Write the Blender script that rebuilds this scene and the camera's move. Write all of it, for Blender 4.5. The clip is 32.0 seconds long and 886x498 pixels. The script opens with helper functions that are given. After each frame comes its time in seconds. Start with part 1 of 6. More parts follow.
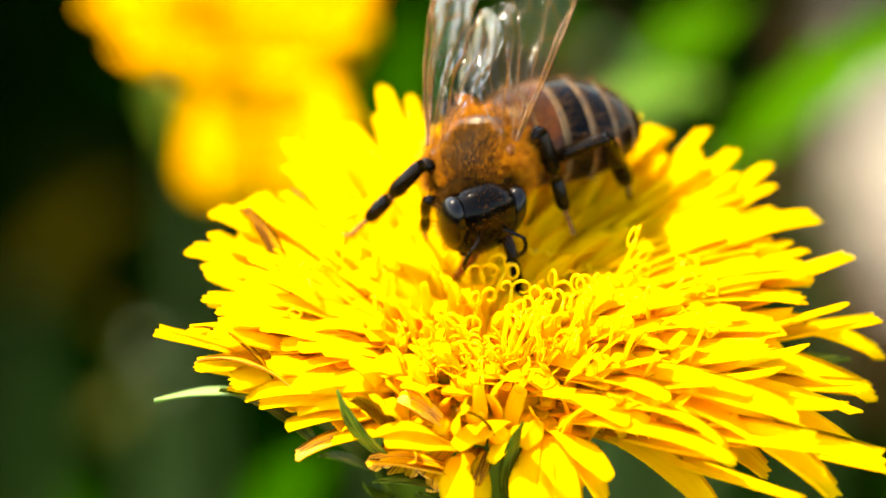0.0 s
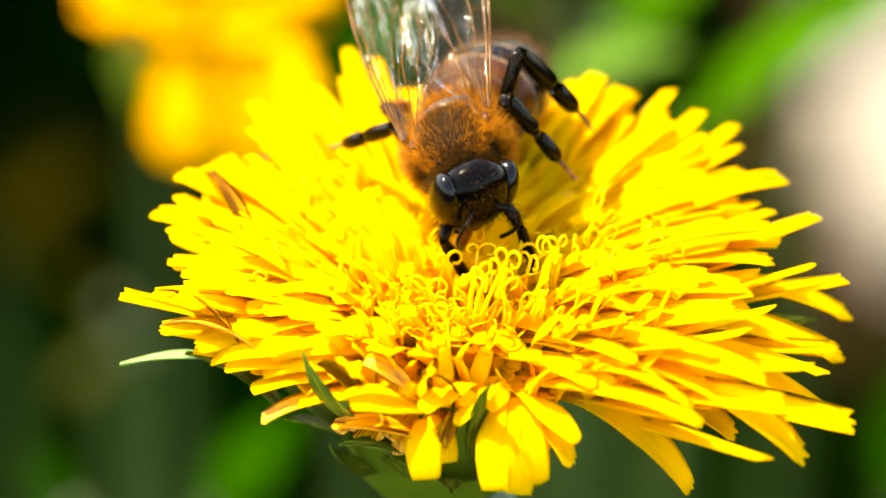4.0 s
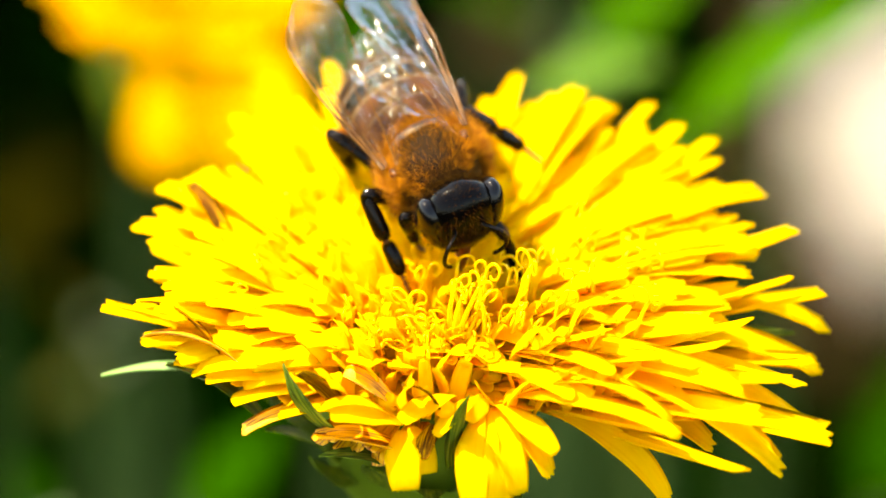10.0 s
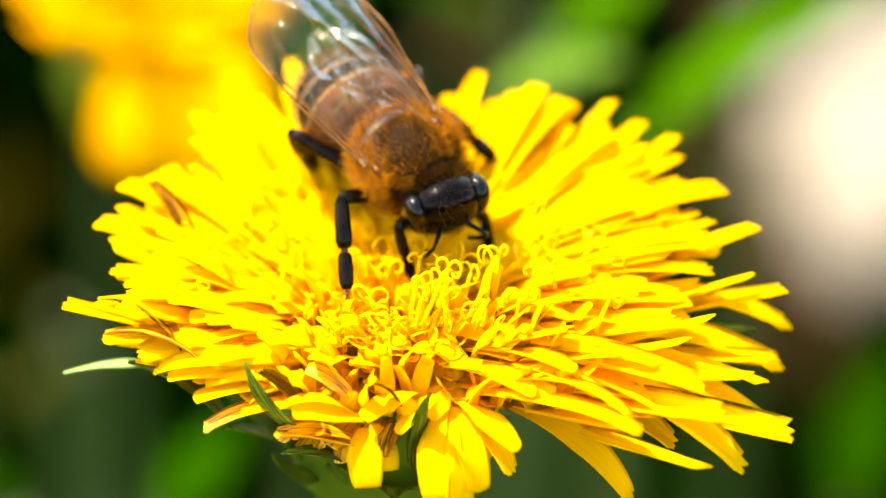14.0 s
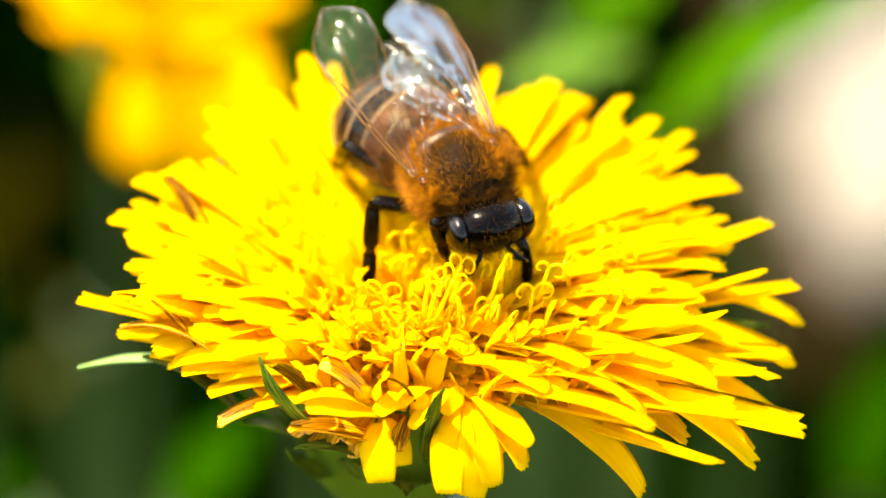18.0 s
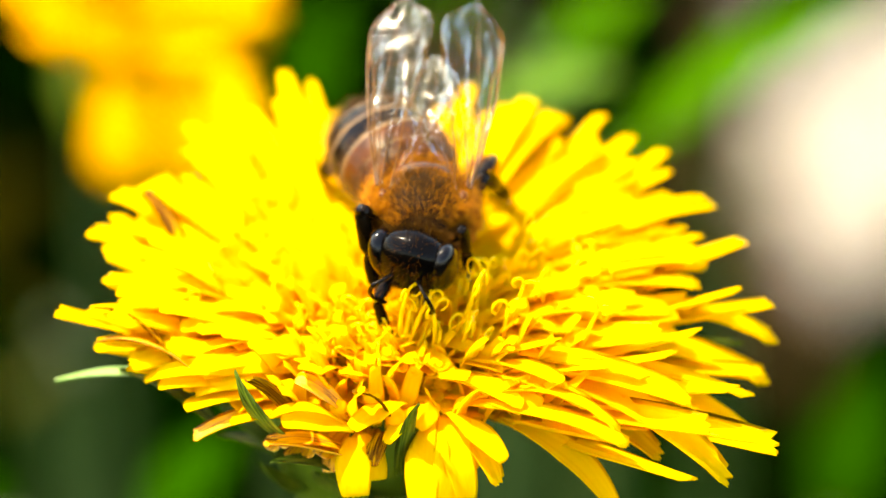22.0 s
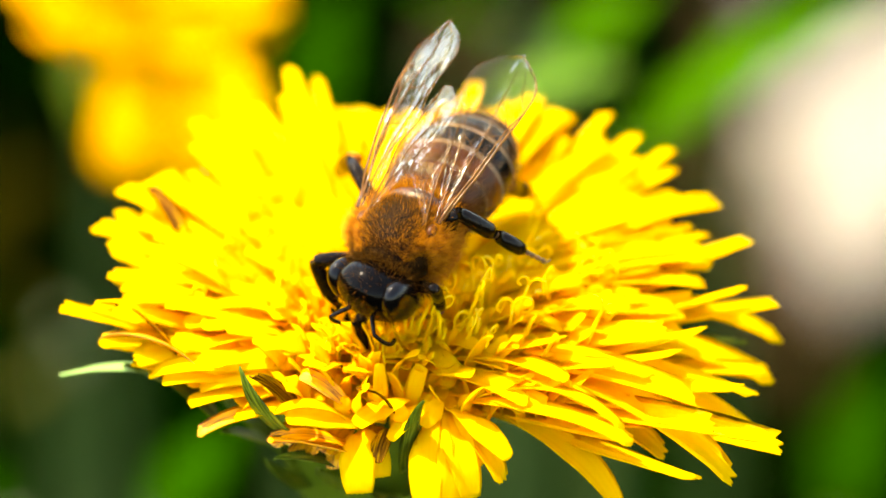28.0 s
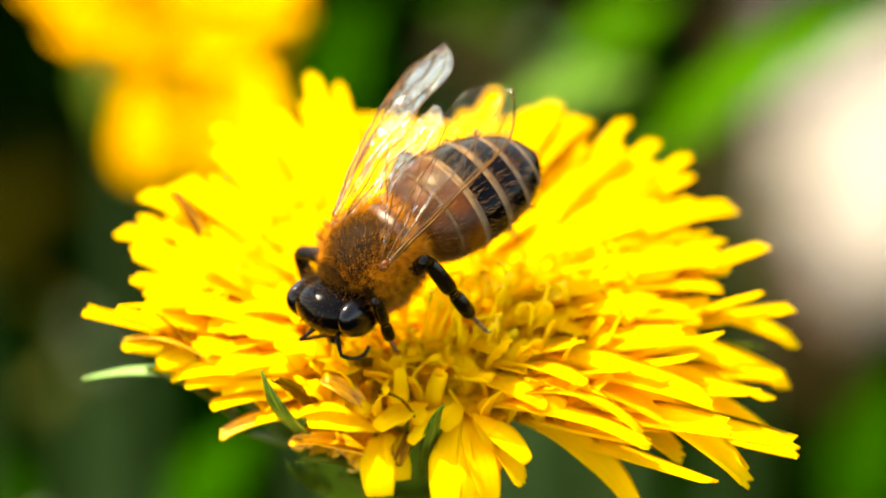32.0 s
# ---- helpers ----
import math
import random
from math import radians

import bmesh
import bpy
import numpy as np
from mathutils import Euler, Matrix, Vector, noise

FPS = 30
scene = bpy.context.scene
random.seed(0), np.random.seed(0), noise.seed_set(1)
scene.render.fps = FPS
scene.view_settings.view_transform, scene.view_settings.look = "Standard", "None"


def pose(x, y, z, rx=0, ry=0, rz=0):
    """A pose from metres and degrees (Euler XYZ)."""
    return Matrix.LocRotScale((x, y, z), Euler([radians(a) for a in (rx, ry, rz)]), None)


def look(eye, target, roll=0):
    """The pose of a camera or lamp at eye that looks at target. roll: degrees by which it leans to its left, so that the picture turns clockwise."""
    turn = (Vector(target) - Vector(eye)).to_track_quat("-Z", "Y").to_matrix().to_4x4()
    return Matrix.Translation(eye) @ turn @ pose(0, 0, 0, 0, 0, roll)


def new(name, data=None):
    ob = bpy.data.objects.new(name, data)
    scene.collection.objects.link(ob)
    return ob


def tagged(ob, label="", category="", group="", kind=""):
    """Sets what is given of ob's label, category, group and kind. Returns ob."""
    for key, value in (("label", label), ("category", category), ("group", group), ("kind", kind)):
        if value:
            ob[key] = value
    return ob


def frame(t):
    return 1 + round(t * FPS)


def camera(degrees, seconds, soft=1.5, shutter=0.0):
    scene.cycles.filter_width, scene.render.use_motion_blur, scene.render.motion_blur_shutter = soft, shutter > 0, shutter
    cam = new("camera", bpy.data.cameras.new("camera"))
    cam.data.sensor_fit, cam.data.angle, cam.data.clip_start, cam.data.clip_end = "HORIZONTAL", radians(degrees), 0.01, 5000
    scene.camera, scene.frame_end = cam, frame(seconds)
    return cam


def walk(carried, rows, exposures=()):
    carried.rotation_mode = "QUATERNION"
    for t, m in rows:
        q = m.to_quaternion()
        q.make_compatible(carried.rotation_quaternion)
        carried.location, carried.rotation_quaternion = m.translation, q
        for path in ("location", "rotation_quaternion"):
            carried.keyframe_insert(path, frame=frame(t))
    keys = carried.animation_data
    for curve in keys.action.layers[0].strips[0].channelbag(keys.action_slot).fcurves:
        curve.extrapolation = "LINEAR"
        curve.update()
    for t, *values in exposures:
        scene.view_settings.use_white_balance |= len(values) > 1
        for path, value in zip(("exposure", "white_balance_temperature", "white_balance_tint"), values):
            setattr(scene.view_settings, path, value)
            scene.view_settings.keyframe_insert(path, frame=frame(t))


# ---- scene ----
# A honey bee feeding on a dandelion head, seen through a close-up lens. The head's rim is MID, 0.18 m above the soil.
MM = 0.001
MID = Vector((0.0, 0.0, 0.1845))

cam = camera(9.4, 32.0)
cam.data.dof.use_dof = True
cam.data.dof.focus_distance = 0.247
cam.data.dof.aperture_fstop = 21.0
cam.data.dof.aperture_blades = 0
walk(cam, [
    (0.0, look((-0.00077, -0.20445, 0.32766), (-0.00329, 0.00214, 0.18691), -0.081)),
    (0.5, look((-0.00064, -0.20426, 0.32753), (-0.00281, 0.00220, 0.18657), -0.021)),
    (1.0, look((-0.00052, -0.20455, 0.32773), (-0.00234, 0.00179, 0.18660), -0.061)),
    (1.5, look((-0.00041, -0.20445, 0.32766), (-0.00195, 0.00184, 0.18644), -0.112)),
    (2.0, look((-0.00038, -0.20425, 0.32753), (-0.00184, 0.00164, 0.18573), -0.041)),
    (2.5, look((-0.00050, -0.20427, 0.32754), (-0.00229, 0.00136, 0.18536), 0.026)),
    (3.0, look((-0.00044, -0.20426, 0.32753), (-0.00206, 0.00133, 0.18530), -0.078)),
    (3.5, look((-0.00040, -0.20394, 0.32731), (-0.00190, 0.00159, 0.18499), -0.082)),
    (5.5, look((-0.00007, -0.20449, 0.32769), (-0.00068, 0.00174, 0.18636), -0.086)),
    (6.0, look((0.00003, -0.20454, 0.32772), (-0.00031, 0.00177, 0.18652), -0.002)),
    (6.5, look((0.00017, -0.20483, 0.32792), (0.00023, 0.00153, 0.18681), -0.023)),
    (7.0, look((0.00026, -0.20479, 0.32790), (0.00056, 0.00150, 0.18668), 0.071)),
    (7.5, look((0.00031, -0.20496, 0.32802), (0.00071, 0.00146, 0.18698), 0.137)),
    (8.0, look((0.00027, -0.20491, 0.32798), (0.00056, 0.00127, 0.18659), 0.102)),
    (8.5, look((0.00017, -0.20470, 0.32783), (0.00021, 0.00113, 0.18593), 0.088)),
    (9.0, look((0.00000, -0.20479, 0.32789), (-0.00042, 0.00111, 0.18609), 0.000)),
    (9.5, look((-0.00005, -0.20489, 0.32797), (-0.00062, 0.00090, 0.18602), 0.105)),
    (10.0, look((-0.00009, -0.20511, 0.32812), (-0.00076, 0.00083, 0.18639), 0.083)),
    (10.5, look((0.00008, -0.20550, 0.32838), (-0.00018, 0.00075, 0.18710), 0.018)),
    (11.0, look((0.00030, -0.20576, 0.32857), (0.00064, 0.00061, 0.18747), 0.163)),
    (11.5, look((0.00039, -0.20575, 0.32855), (0.00101, 0.00051, 0.18728), 0.278)),
    (12.0, look((0.00047, -0.20583, 0.32861), (0.00129, 0.00058, 0.18756), 0.300)),
    (12.5, look((0.00044, -0.20539, 0.32831), (0.00119, 0.00086, 0.18704), 0.208)),
    (13.0, look((0.00036, -0.20527, 0.32823), (0.00089, 0.00066, 0.18649), 0.157)),
    (13.5, look((0.00038, -0.20519, 0.32817), (0.00097, 0.00067, 0.18632), 0.229)),
    (15.5, look((0.00044, -0.20576, 0.32856), (0.00117, 0.00020, 0.18686), 0.131)),
    (16.0, look((0.00035, -0.20601, 0.32874), (0.00082, -0.00024, 0.18676), 0.253)),
    (16.5, look((0.00028, -0.20588, 0.32864), (0.00057, -0.00039, 0.18625), 0.231)),
    (17.0, look((0.00031, -0.20586, 0.32863), (0.00068, -0.00041, 0.18619), 0.206)),
    (17.5, look((0.00026, -0.20581, 0.32860), (0.00048, -0.00033, 0.18620), 0.150)),
    (18.0, look((0.00023, -0.20591, 0.32867), (0.00039, -0.00015, 0.18667), 0.257)),
    (18.5, look((0.00029, -0.20615, 0.32883), (0.00061, -0.00030, 0.18697), 0.342)),
    (19.0, look((0.00046, -0.20635, 0.32897), (0.00121, -0.00029, 0.18742), 0.422)),
    (19.5, look((0.00058, -0.20651, 0.32908), (0.00164, -0.00040, 0.18759), 0.557)),
    (20.0, look((0.00047, -0.20674, 0.32924), (0.00120, -0.00085, 0.18744), 0.630)),
    (20.5, look((0.00046, -0.20670, 0.32921), (0.00118, -0.00069, 0.18758), 0.533)),
    (21.0, look((0.00060, -0.20654, 0.32910), (0.00172, -0.00047, 0.18756), 0.674)),
    (21.5, look((0.00061, -0.20655, 0.32911), (0.00176, -0.00053, 0.18750), 0.675)),
    (22.0, look((0.00055, -0.20698, 0.32941), (0.00149, -0.00080, 0.18803), 0.768)),
    (22.5, look((0.00061, -0.20697, 0.32940), (0.00173, -0.00079, 0.18801), 0.869)),
    (23.0, look((0.00063, -0.20673, 0.32923), (0.00181, -0.00066, 0.18769), 0.885)),
    (23.5, look((0.00058, -0.20656, 0.32911), (0.00158, -0.00041, 0.18768), 0.864)),
    (24.0, look((0.00040, -0.20658, 0.32913), (0.00094, -0.00059, 0.18747), 0.896)),
    (24.5, look((0.00036, -0.20646, 0.32905), (0.00080, -0.00067, 0.18711), 1.011)),
    (25.0, look((0.00033, -0.20628, 0.32893), (0.00068, -0.00050, 0.18697), 1.121)),
    (25.5, look((0.00038, -0.20650, 0.32907), (0.00088, -0.00065, 0.18720), 1.113)),
    (27.5, look((0.00042, -0.20677, 0.32926), (0.00106, -0.00089, 0.18743), 1.226)),
    (28.0, look((0.00047, -0.20701, 0.32942), (0.00125, -0.00089, 0.18794), 1.073)),
    (28.5, look((0.00052, -0.20704, 0.32944), (0.00144, -0.00091, 0.18799), 1.126)),
    (29.0, look((0.00048, -0.20716, 0.32953), (0.00129, -0.00102, 0.18807), 1.094)),
    (29.5, look((0.00050, -0.20772, 0.32992), (0.00134, -0.00174, 0.18825), 1.250)),
    (30.0, look((0.00050, -0.20756, 0.32980), (0.00135, -0.00153, 0.18821), 1.196)),
    (30.5, look((0.00041, -0.20800, 0.33011), (0.00100, -0.00213, 0.18827), 1.268)),
    (31.0, look((0.00023, -0.20819, 0.33024), (0.00034, -0.00211, 0.18871), 1.193)),
    (31.5, look((0.00019, -0.20891, 0.33073), (0.00016, -0.00278, 0.18928), 1.188)),
    (32.0, look((0.00022, -0.20888, 0.33071), (0.00031, -0.00264, 0.18942), 1.056)),
], exposures=[(0.0, 2.88, 8500, 8), (32.0, 2.88, 8500, 8)])

# ---- light: clear sky, high sun behind and to one side ----
world = bpy.data.worlds.new("sky")
scene.world = world
world.use_nodes = True
wn = world.node_tree.nodes
sky = wn.new("ShaderNodeTexSky")
sky.sky_type = 'NISHITA'
sky.sun_disc = False
TO_SUN = Vector((-0.52, 0.25, 1.0)).normalized()
sky.sun_elevation = math.asin(TO_SUN.z)
sky.sun_rotation = math.atan2(TO_SUN.x, TO_SUN.y)
wn["Background"].inputs["Strength"].default_value = 0.15
world.node_tree.links.new(sky.outputs[0], wn["Background"].inputs["Color"])
sun_data = bpy.data.lights.new("sun", 'SUN')
sun_data.energy = 2.4
sun_data.angle = radians(0.9)
sun_data.color = (1.0, 0.95, 0.84)
sun = new("sun", sun_data)
sun.matrix_world = look(TO_SUN * 3, (0, 0, 0))


# ---- materials ----
def links(m):
    return m.node_tree.nodes, m.node_tree.links


def ramp(nodes, stops):
    r = nodes.new("ShaderNodeValToRGB")
    e = r.color_ramp.elements
    e[0].position, e[0].color = stops[0][0], (*stops[0][1], 1)
    e[1].position, e[1].color = stops[-1][0], (*stops[-1][1], 1)
    for p, c in stops[1:-1]:
        k = e.new(p)
        k.color = (*c, 1)
    return r


def surface(name, stops, size, rough=0.6, bump=0.0, bump_size=None, stretch=(1, 1, 1), glow_through=0.0, spec=0.5, vary=0.0,
            metal=0.0, coat=0.0, through_tint=None):
    """Two-scale noise colour with grain relief; glow_through lets light pass a thin leaf."""
    m = bpy.data.materials.new(name)
    m.use_nodes = True
    n, l = links(m)
    p = n["Principled BSDF"]
    co = n.new("ShaderNodeTexCoord")
    mp = n.new("ShaderNodeMapping")
    mp.inputs["Scale"].default_value = stretch
    l.new(co.outputs["Object"], mp.inputs["Vector"])
    a = n.new("ShaderNodeTexNoise")
    a.inputs["Scale"].default_value = 1.0 / size
    a.inputs["Detail"].default_value = 6
    l.new(mp.outputs[0], a.inputs["Vector"])
    r = ramp(n, stops)
    l.new(a.outputs["Fac"], r.inputs["Fac"])
    colour = r.outputs["Color"]
    if vary:
        info = n.new("ShaderNodeObjectInfo")
        hsv = n.new("ShaderNodeHueSaturation")
        mul = n.new("ShaderNodeMapRange")
        mul.inputs["To Min"].default_value, mul.inputs["To Max"].default_value = 1 - vary, 1 + vary
        l.new(info.outputs["Random"], mul.inputs["Value"])
        l.new(mul.outputs[0], hsv.inputs["Value"])
        l.new(colour, hsv.inputs["Color"])
        colour = hsv.outputs["Color"]
    l.new(colour, p.inputs["Base Color"])
    p.inputs["Roughness"].default_value = rough
    p.inputs["Metallic"].default_value = metal
    p.inputs["Specular IOR Level"].default_value = spec
    p.inputs["Coat Weight"].default_value = coat
    if bump:
        b = n.new("ShaderNodeTexNoise")
        b.inputs["Scale"].default_value = 1.0 / (bump_size or size / 5)
        b.inputs["Detail"].default_value = 4
        l.new(mp.outputs[0], b.inputs["Vector"])
        bm_ = n.new("ShaderNodeBump")
        bm_.inputs["Strength"].default_value = 1.0
        bm_.inputs["Distance"].default_value = bump
        l.new(b.outputs["Fac"], bm_.inputs["Height"])
        l.new(bm_.outputs[0], p.inputs["Normal"])
    if glow_through:
        t = n.new("ShaderNodeBsdfTranslucent")
        if through_tint:
            t.inputs["Color"].default_value = (*through_tint, 1)
        else:
            l.new(colour, t.inputs["Color"])
        mix = n.new("ShaderNodeMixShader")
        mix.inputs[0].default_value = glow_through
        l.new(p.outputs[0], mix.inputs[1])
        l.new(t.outputs[0], mix.inputs[2])
        l.new(mix.outputs[0], n["Material Output"].inputs["Surface"])
    return m


petal_mat = surface("petal_yellow", [(0.3, (0.84, 0.50, 0.0005)), (0.5, (0.91, 0.60, 0.0007)), (0.72, (0.94, 0.67, 0.001))], 0.35, 0.45, 0.00004, 0.12,
                    (4.5, 0.7, 4), glow_through=0.64, spec=0.10, vary=0.09, through_tint=(1.0, 0.725, 0.0004))
petal_under_mat = surface("petal_streaked", [(0.34, (0.26, 0.06, 0.003)), (0.46, (0.74, 0.32, 0.002)), (0.6, (0.88, 0.45, 0.002))], 0.4, 0.5, 0.00003, 0.1,
                          (4, .6, 4), glow_through=0.3, vary=0.1)
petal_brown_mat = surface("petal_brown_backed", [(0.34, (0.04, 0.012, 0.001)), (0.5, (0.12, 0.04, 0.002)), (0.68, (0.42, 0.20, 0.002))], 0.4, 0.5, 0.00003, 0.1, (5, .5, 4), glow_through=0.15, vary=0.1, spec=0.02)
style_mat = surface("style_yellow", [(0.3, (0.88, 0.56, 0.001)), (0.7, (0.93, 0.68, 0.002))], 0.0006, 0.5, 0.00001, 0.00008,
                    glow_through=0.4, spec=0.3)
bract_mat = surface("bract_green", [(0.3, (0.028, 0.032, 0.002)), (0.5, (0.1, 0.15, 0.008)), (0.72, (0.32, 0.32, 0.028))], 0.3, 0.5,
                    0.00004, 0.1, (3, .7, 3), glow_through=0.15, vary=0.15, spec=0.12)
bract_pale_mat = surface("bract_pale_green", [(0.3, (0.12, 0.28, 0.03)), (0.7, (0.32, 0.48, 0.14))], 0.3, 0.5, 0.00003, 0.1, glow_through=0.3)
stem_mat = surface("stem_green", [(0.3, (0.02, 0.045, 0.006)), (0.7, (0.05, 0.08, 0.015))], 0.004, 0.45, 0.00004, 0.0004, (3, 3, .4))
# Near-black green: the shade among the plants is put into this colour.
leaf_shade_mat = surface("leaf_shade_green", [(0.3, (0.0003, 0.006, 0.0001)), (0.7, (0.0016, 0.018, 0.0001))], 0.006, 0.7, 0.0002, 0.0015, glow_through=0.3, vary=0.25, spec=0.0)
# Much lighter green copy, its sunlight put into the colour.
leaf_sunlit_mat = surface("leaf_sunlit_green", [(0.3, (0.030, 0.15, 0.0005)), (0.7, (0.095, 0.27, 0.003))], 0.008, 0.5, 0.0002, 0.002, glow_through=0.25, vary=0.1, spec=0.03)
dry_mat = surface("dry_leaf_pale", [(0.3, (0.16, 0.115, 0.075)), (0.55, (0.42, 0.35, 0.26)), (0.8, (0.62, 0.55, 0.44))], 0.012, 0.55, 0.0004, 0.002, vary=0.08)
brown_mat = surface("dead_leaf_brown", [(0.3, (0.0392, 0.021, 0.007)), (0.7, (0.098, 0.0588, 0.0238))], 0.01, 0.7, 0.0004, 0.002, vary=0.15, spec=0.0)
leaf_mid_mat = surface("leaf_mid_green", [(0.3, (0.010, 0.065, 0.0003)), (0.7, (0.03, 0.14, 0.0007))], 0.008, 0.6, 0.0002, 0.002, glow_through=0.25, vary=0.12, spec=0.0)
olive_pale_mat = surface("dead_leaf_pale_olive", [(0.3, (0.064, 0.064, 0.0096)), (0.7, (0.176, 0.168, 0.032))], 0.01, 0.7, 0.0004, 0.002, spec=0.0)
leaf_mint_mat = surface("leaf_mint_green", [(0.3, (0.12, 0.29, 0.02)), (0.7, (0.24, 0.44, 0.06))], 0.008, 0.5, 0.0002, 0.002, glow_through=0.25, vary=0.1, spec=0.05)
# Olive-brown leaves, with the shade on the left put in as darker colour.
olive_shade_mat = surface("dead_leaf_olive_shade", [(0.3, (0.0168, 0.0144, 0.00072)), (0.7, (0.054, 0.0408, 0.0024))], 0.01, 0.7, 0.0004, 0.002, vary=0.15, spec=0.0)
# Far head's petals: shade put in as a deeper gold than petal_yellow.
far_petal_mat = surface("petal_shaded_gold", [(0.3, (0.70, 0.33, 0.0005)), (0.7, (0.88, 0.52, 0.0008))], 0.4, 0.5, glow_through=0.5, spec=0.0, vary=0.1)
# Soil nearly black: deep shade under the plants is put into its colour.
soil_mat = surface("soil_shade_dark", [(0.3, (0.0004, 0.0016, 0.0001)), (0.7, (0.002, 0.0038, 0.0003))], 0.03, 0.95, 0.002, 0.006, spec=0.0)

thorax_mat = surface("bee_thorax_dark", [(0.35, (0.004, 0.0018, 0.0006)), (0.7, (0.016, 0.007, 0.002))], 0.0004, 0.4, 0.00005, 0.00008, spec=0.04)
black_mat = surface("bee_black_shell", [(0.3, (0.0006, 0.0005, 0.0004)), (0.75, (0.0025, 0.0015, 0.001))], 0.0008, 0.1, 0.000012, 0.00010, spec=0.06)
amber_mat = surface("bee_amber_shell", [(0.3, (0.014, 0.0036, 0.0006)), (0.7, (0.085, 0.021, 0.0015))], 0.0009, 0.3, 0.00002, 0.0001, spec=0.12)
ridge_mat = surface("bee_ridge_red_brown", [(0.3, (0.021, 0.006, 0.0015)), (0.7, (0.075, 0.021, 0.003))], 0.0005, 0.3, 0.00003, 0.0001, spec=0.4)
band_mat = surface("bee_tan_band", [(0.3, (0.045, 0.02, 0.0025)), (0.7, (0.145, 0.066, 0.009))], 0.0005, 0.6, 0.00003, 0.00008)
eye_mat = surface("bee_eye", [(0.3, (0.0008, 0.0006, 0.0006)), (0.7, (0.003, 0.002, 0.0015))], 0.0008, 0.1, 0.00001, 0.00005, spec=0.18)
leg_mat = surface("bee_leg", [(0.3, (0.0012, 0.001, 0.0006)), (0.75, (0.006, 0.003, 0.001))], 0.0007, 0.1, 0.000015, 0.0001, spec=0.08)
foot_mat = surface("bee_foot", [(0.3, (0.045, 0.021, 0.009)), (0.7, (0.21, 0.09, 0.03))], 0.0005, 0.4, 0.00002, 0.0001)
tongue_mat = surface("bee_tongue", [(0.3, (0.0375, 0.006, 0.003)), (0.7, (0.15, 0.024, 0.009))], 0.0005, 0.3)
pollen_mat = surface("pollen_orange", [(0.3, (0.144, 0.0352, 0.0032)), (0.7, (0.448, 0.136, 0.0096))], 0.0003, 0.9, 0.0001, 0.00015, spec=0.1)
fur_mat = surface("bee_fur_amber", [(0.36, (0.19, 0.050, 0.0015)), (0.64, (0.62, 0.235, 0.008))], 0.0003, 0.5, glow_through=0.35, spec=0.1)
fur_dark_mat = surface("bee_fur_dark", [(0.36, (0.014, 0.0045, 0.0003)), (0.64, (0.12, 0.045, 0.0025))], 0.00008, 0.6, glow_through=0.2, spec=0.05)
fur_pale_mat = surface("bee_fur_pale", [(0.3, (0.06, 0.022, 0.003)), (0.7, (0.15, 0.062, 0.01))], 0.001, 0.5, glow_through=0.35, spec=0.25)
vein_mat = surface("wing_vein", [(0.3, (0.03, 0.010, 0.001)), (0.7, (0.15, 0.058, 0.005))], 0.001, 0.22, 0.00003, 0.0002, spec=0.2)


def wing_material():
    m = bpy.data.materials.new("wing_membrane")
    m.use_nodes = True
    n, l = links(m)
    p = n["Principled BSDF"]
    p.inputs["Base Color"].default_value = (0.55, 0.42, 0.22, 1)
    p.inputs["Roughness"].default_value = 0.16
    p.inputs["Thin Film Thickness"].default_value = 420
    p.inputs["Thin Film IOR"].default_value = 1.4
    co = n.new("ShaderNodeTexCoord")
    a = n.new("ShaderNodeTexNoise")
    a.inputs["Scale"].default_value = 1100
    a.inputs["Detail"].default_value = 3
    folds = n.new("ShaderNodeMapping")
    folds.inputs["Scale"].default_value = (1.6, 0.28, 1)
    l.new(co.outputs["Object"], folds.inputs["Vector"])
    l.new(folds.outputs[0], a.inputs["Vector"])
    b = n.new("ShaderNodeBump")
    b.inputs["Distance"].default_value = 0.00026
    l.new(a.outputs["Fac"], b.inputs["Height"])
    l.new(b.outputs[0], p.inputs["Normal"])
    clear = n.new("ShaderNodeBsdfTransparent")
    clear.inputs["Color"].default_value = (0.985, 0.965, 0.89, 1)
    gloss = n.new("ShaderNodeBsdfGlossy")
    gloss.inputs["Roughness"].default_value = 0.07
    l.new(b.outputs[0], gloss.inputs["Normal"])
    f = n.new("ShaderNodeLayerWeight")
    f.inputs["Blend"].default_value = 0.25
    l.new(b.outputs[0], f.inputs["Normal"])
    m1 = n.new("ShaderNodeMixShader")
    m1.inputs[0].default_value = 0.004
    l.new(clear.outputs[0], m1.inputs[1])
    l.new(p.outputs[0], m1.inputs[2])
    m2 = n.new("ShaderNodeMixShader")
    half = n.new("ShaderNodeMath")
    half.operation = 'MULTIPLY'
    half.inputs[1].default_value = 0.25
    l.new(f.outputs["Fresnel"], half.inputs[0])
    l.new(half.outputs[0], m2.inputs[0])
    l.new(m1.outputs[0], m2.inputs[1])
    l.new(gloss.outputs[0], m2.inputs[2])
    l.new(m2.outputs[0], n["Material Output"].inputs["Surface"])
    return m


wing_mat = wing_material()


# ---- mesh helpers ----
def finish(bm, name, mats, smooth=True):
    me = bpy.data.meshes.new(name)
    bm.normal_update()
    bm.to_mesh(me)
    bm.free()
    for m in (mats if isinstance(mats, (list, tuple)) else [mats]):
        me.materials.append(m)
    if smooth:
        for f in me.polygons:
            f.use_smooth = True
    return me


def part(name, bm, material, parent, label="", smooth=True):
    ob = new(name, bm if isinstance(bm, bpy.types.Mesh) else finish(bm, name, material, smooth))
    ob.parent = parent
    return tagged(ob, label)


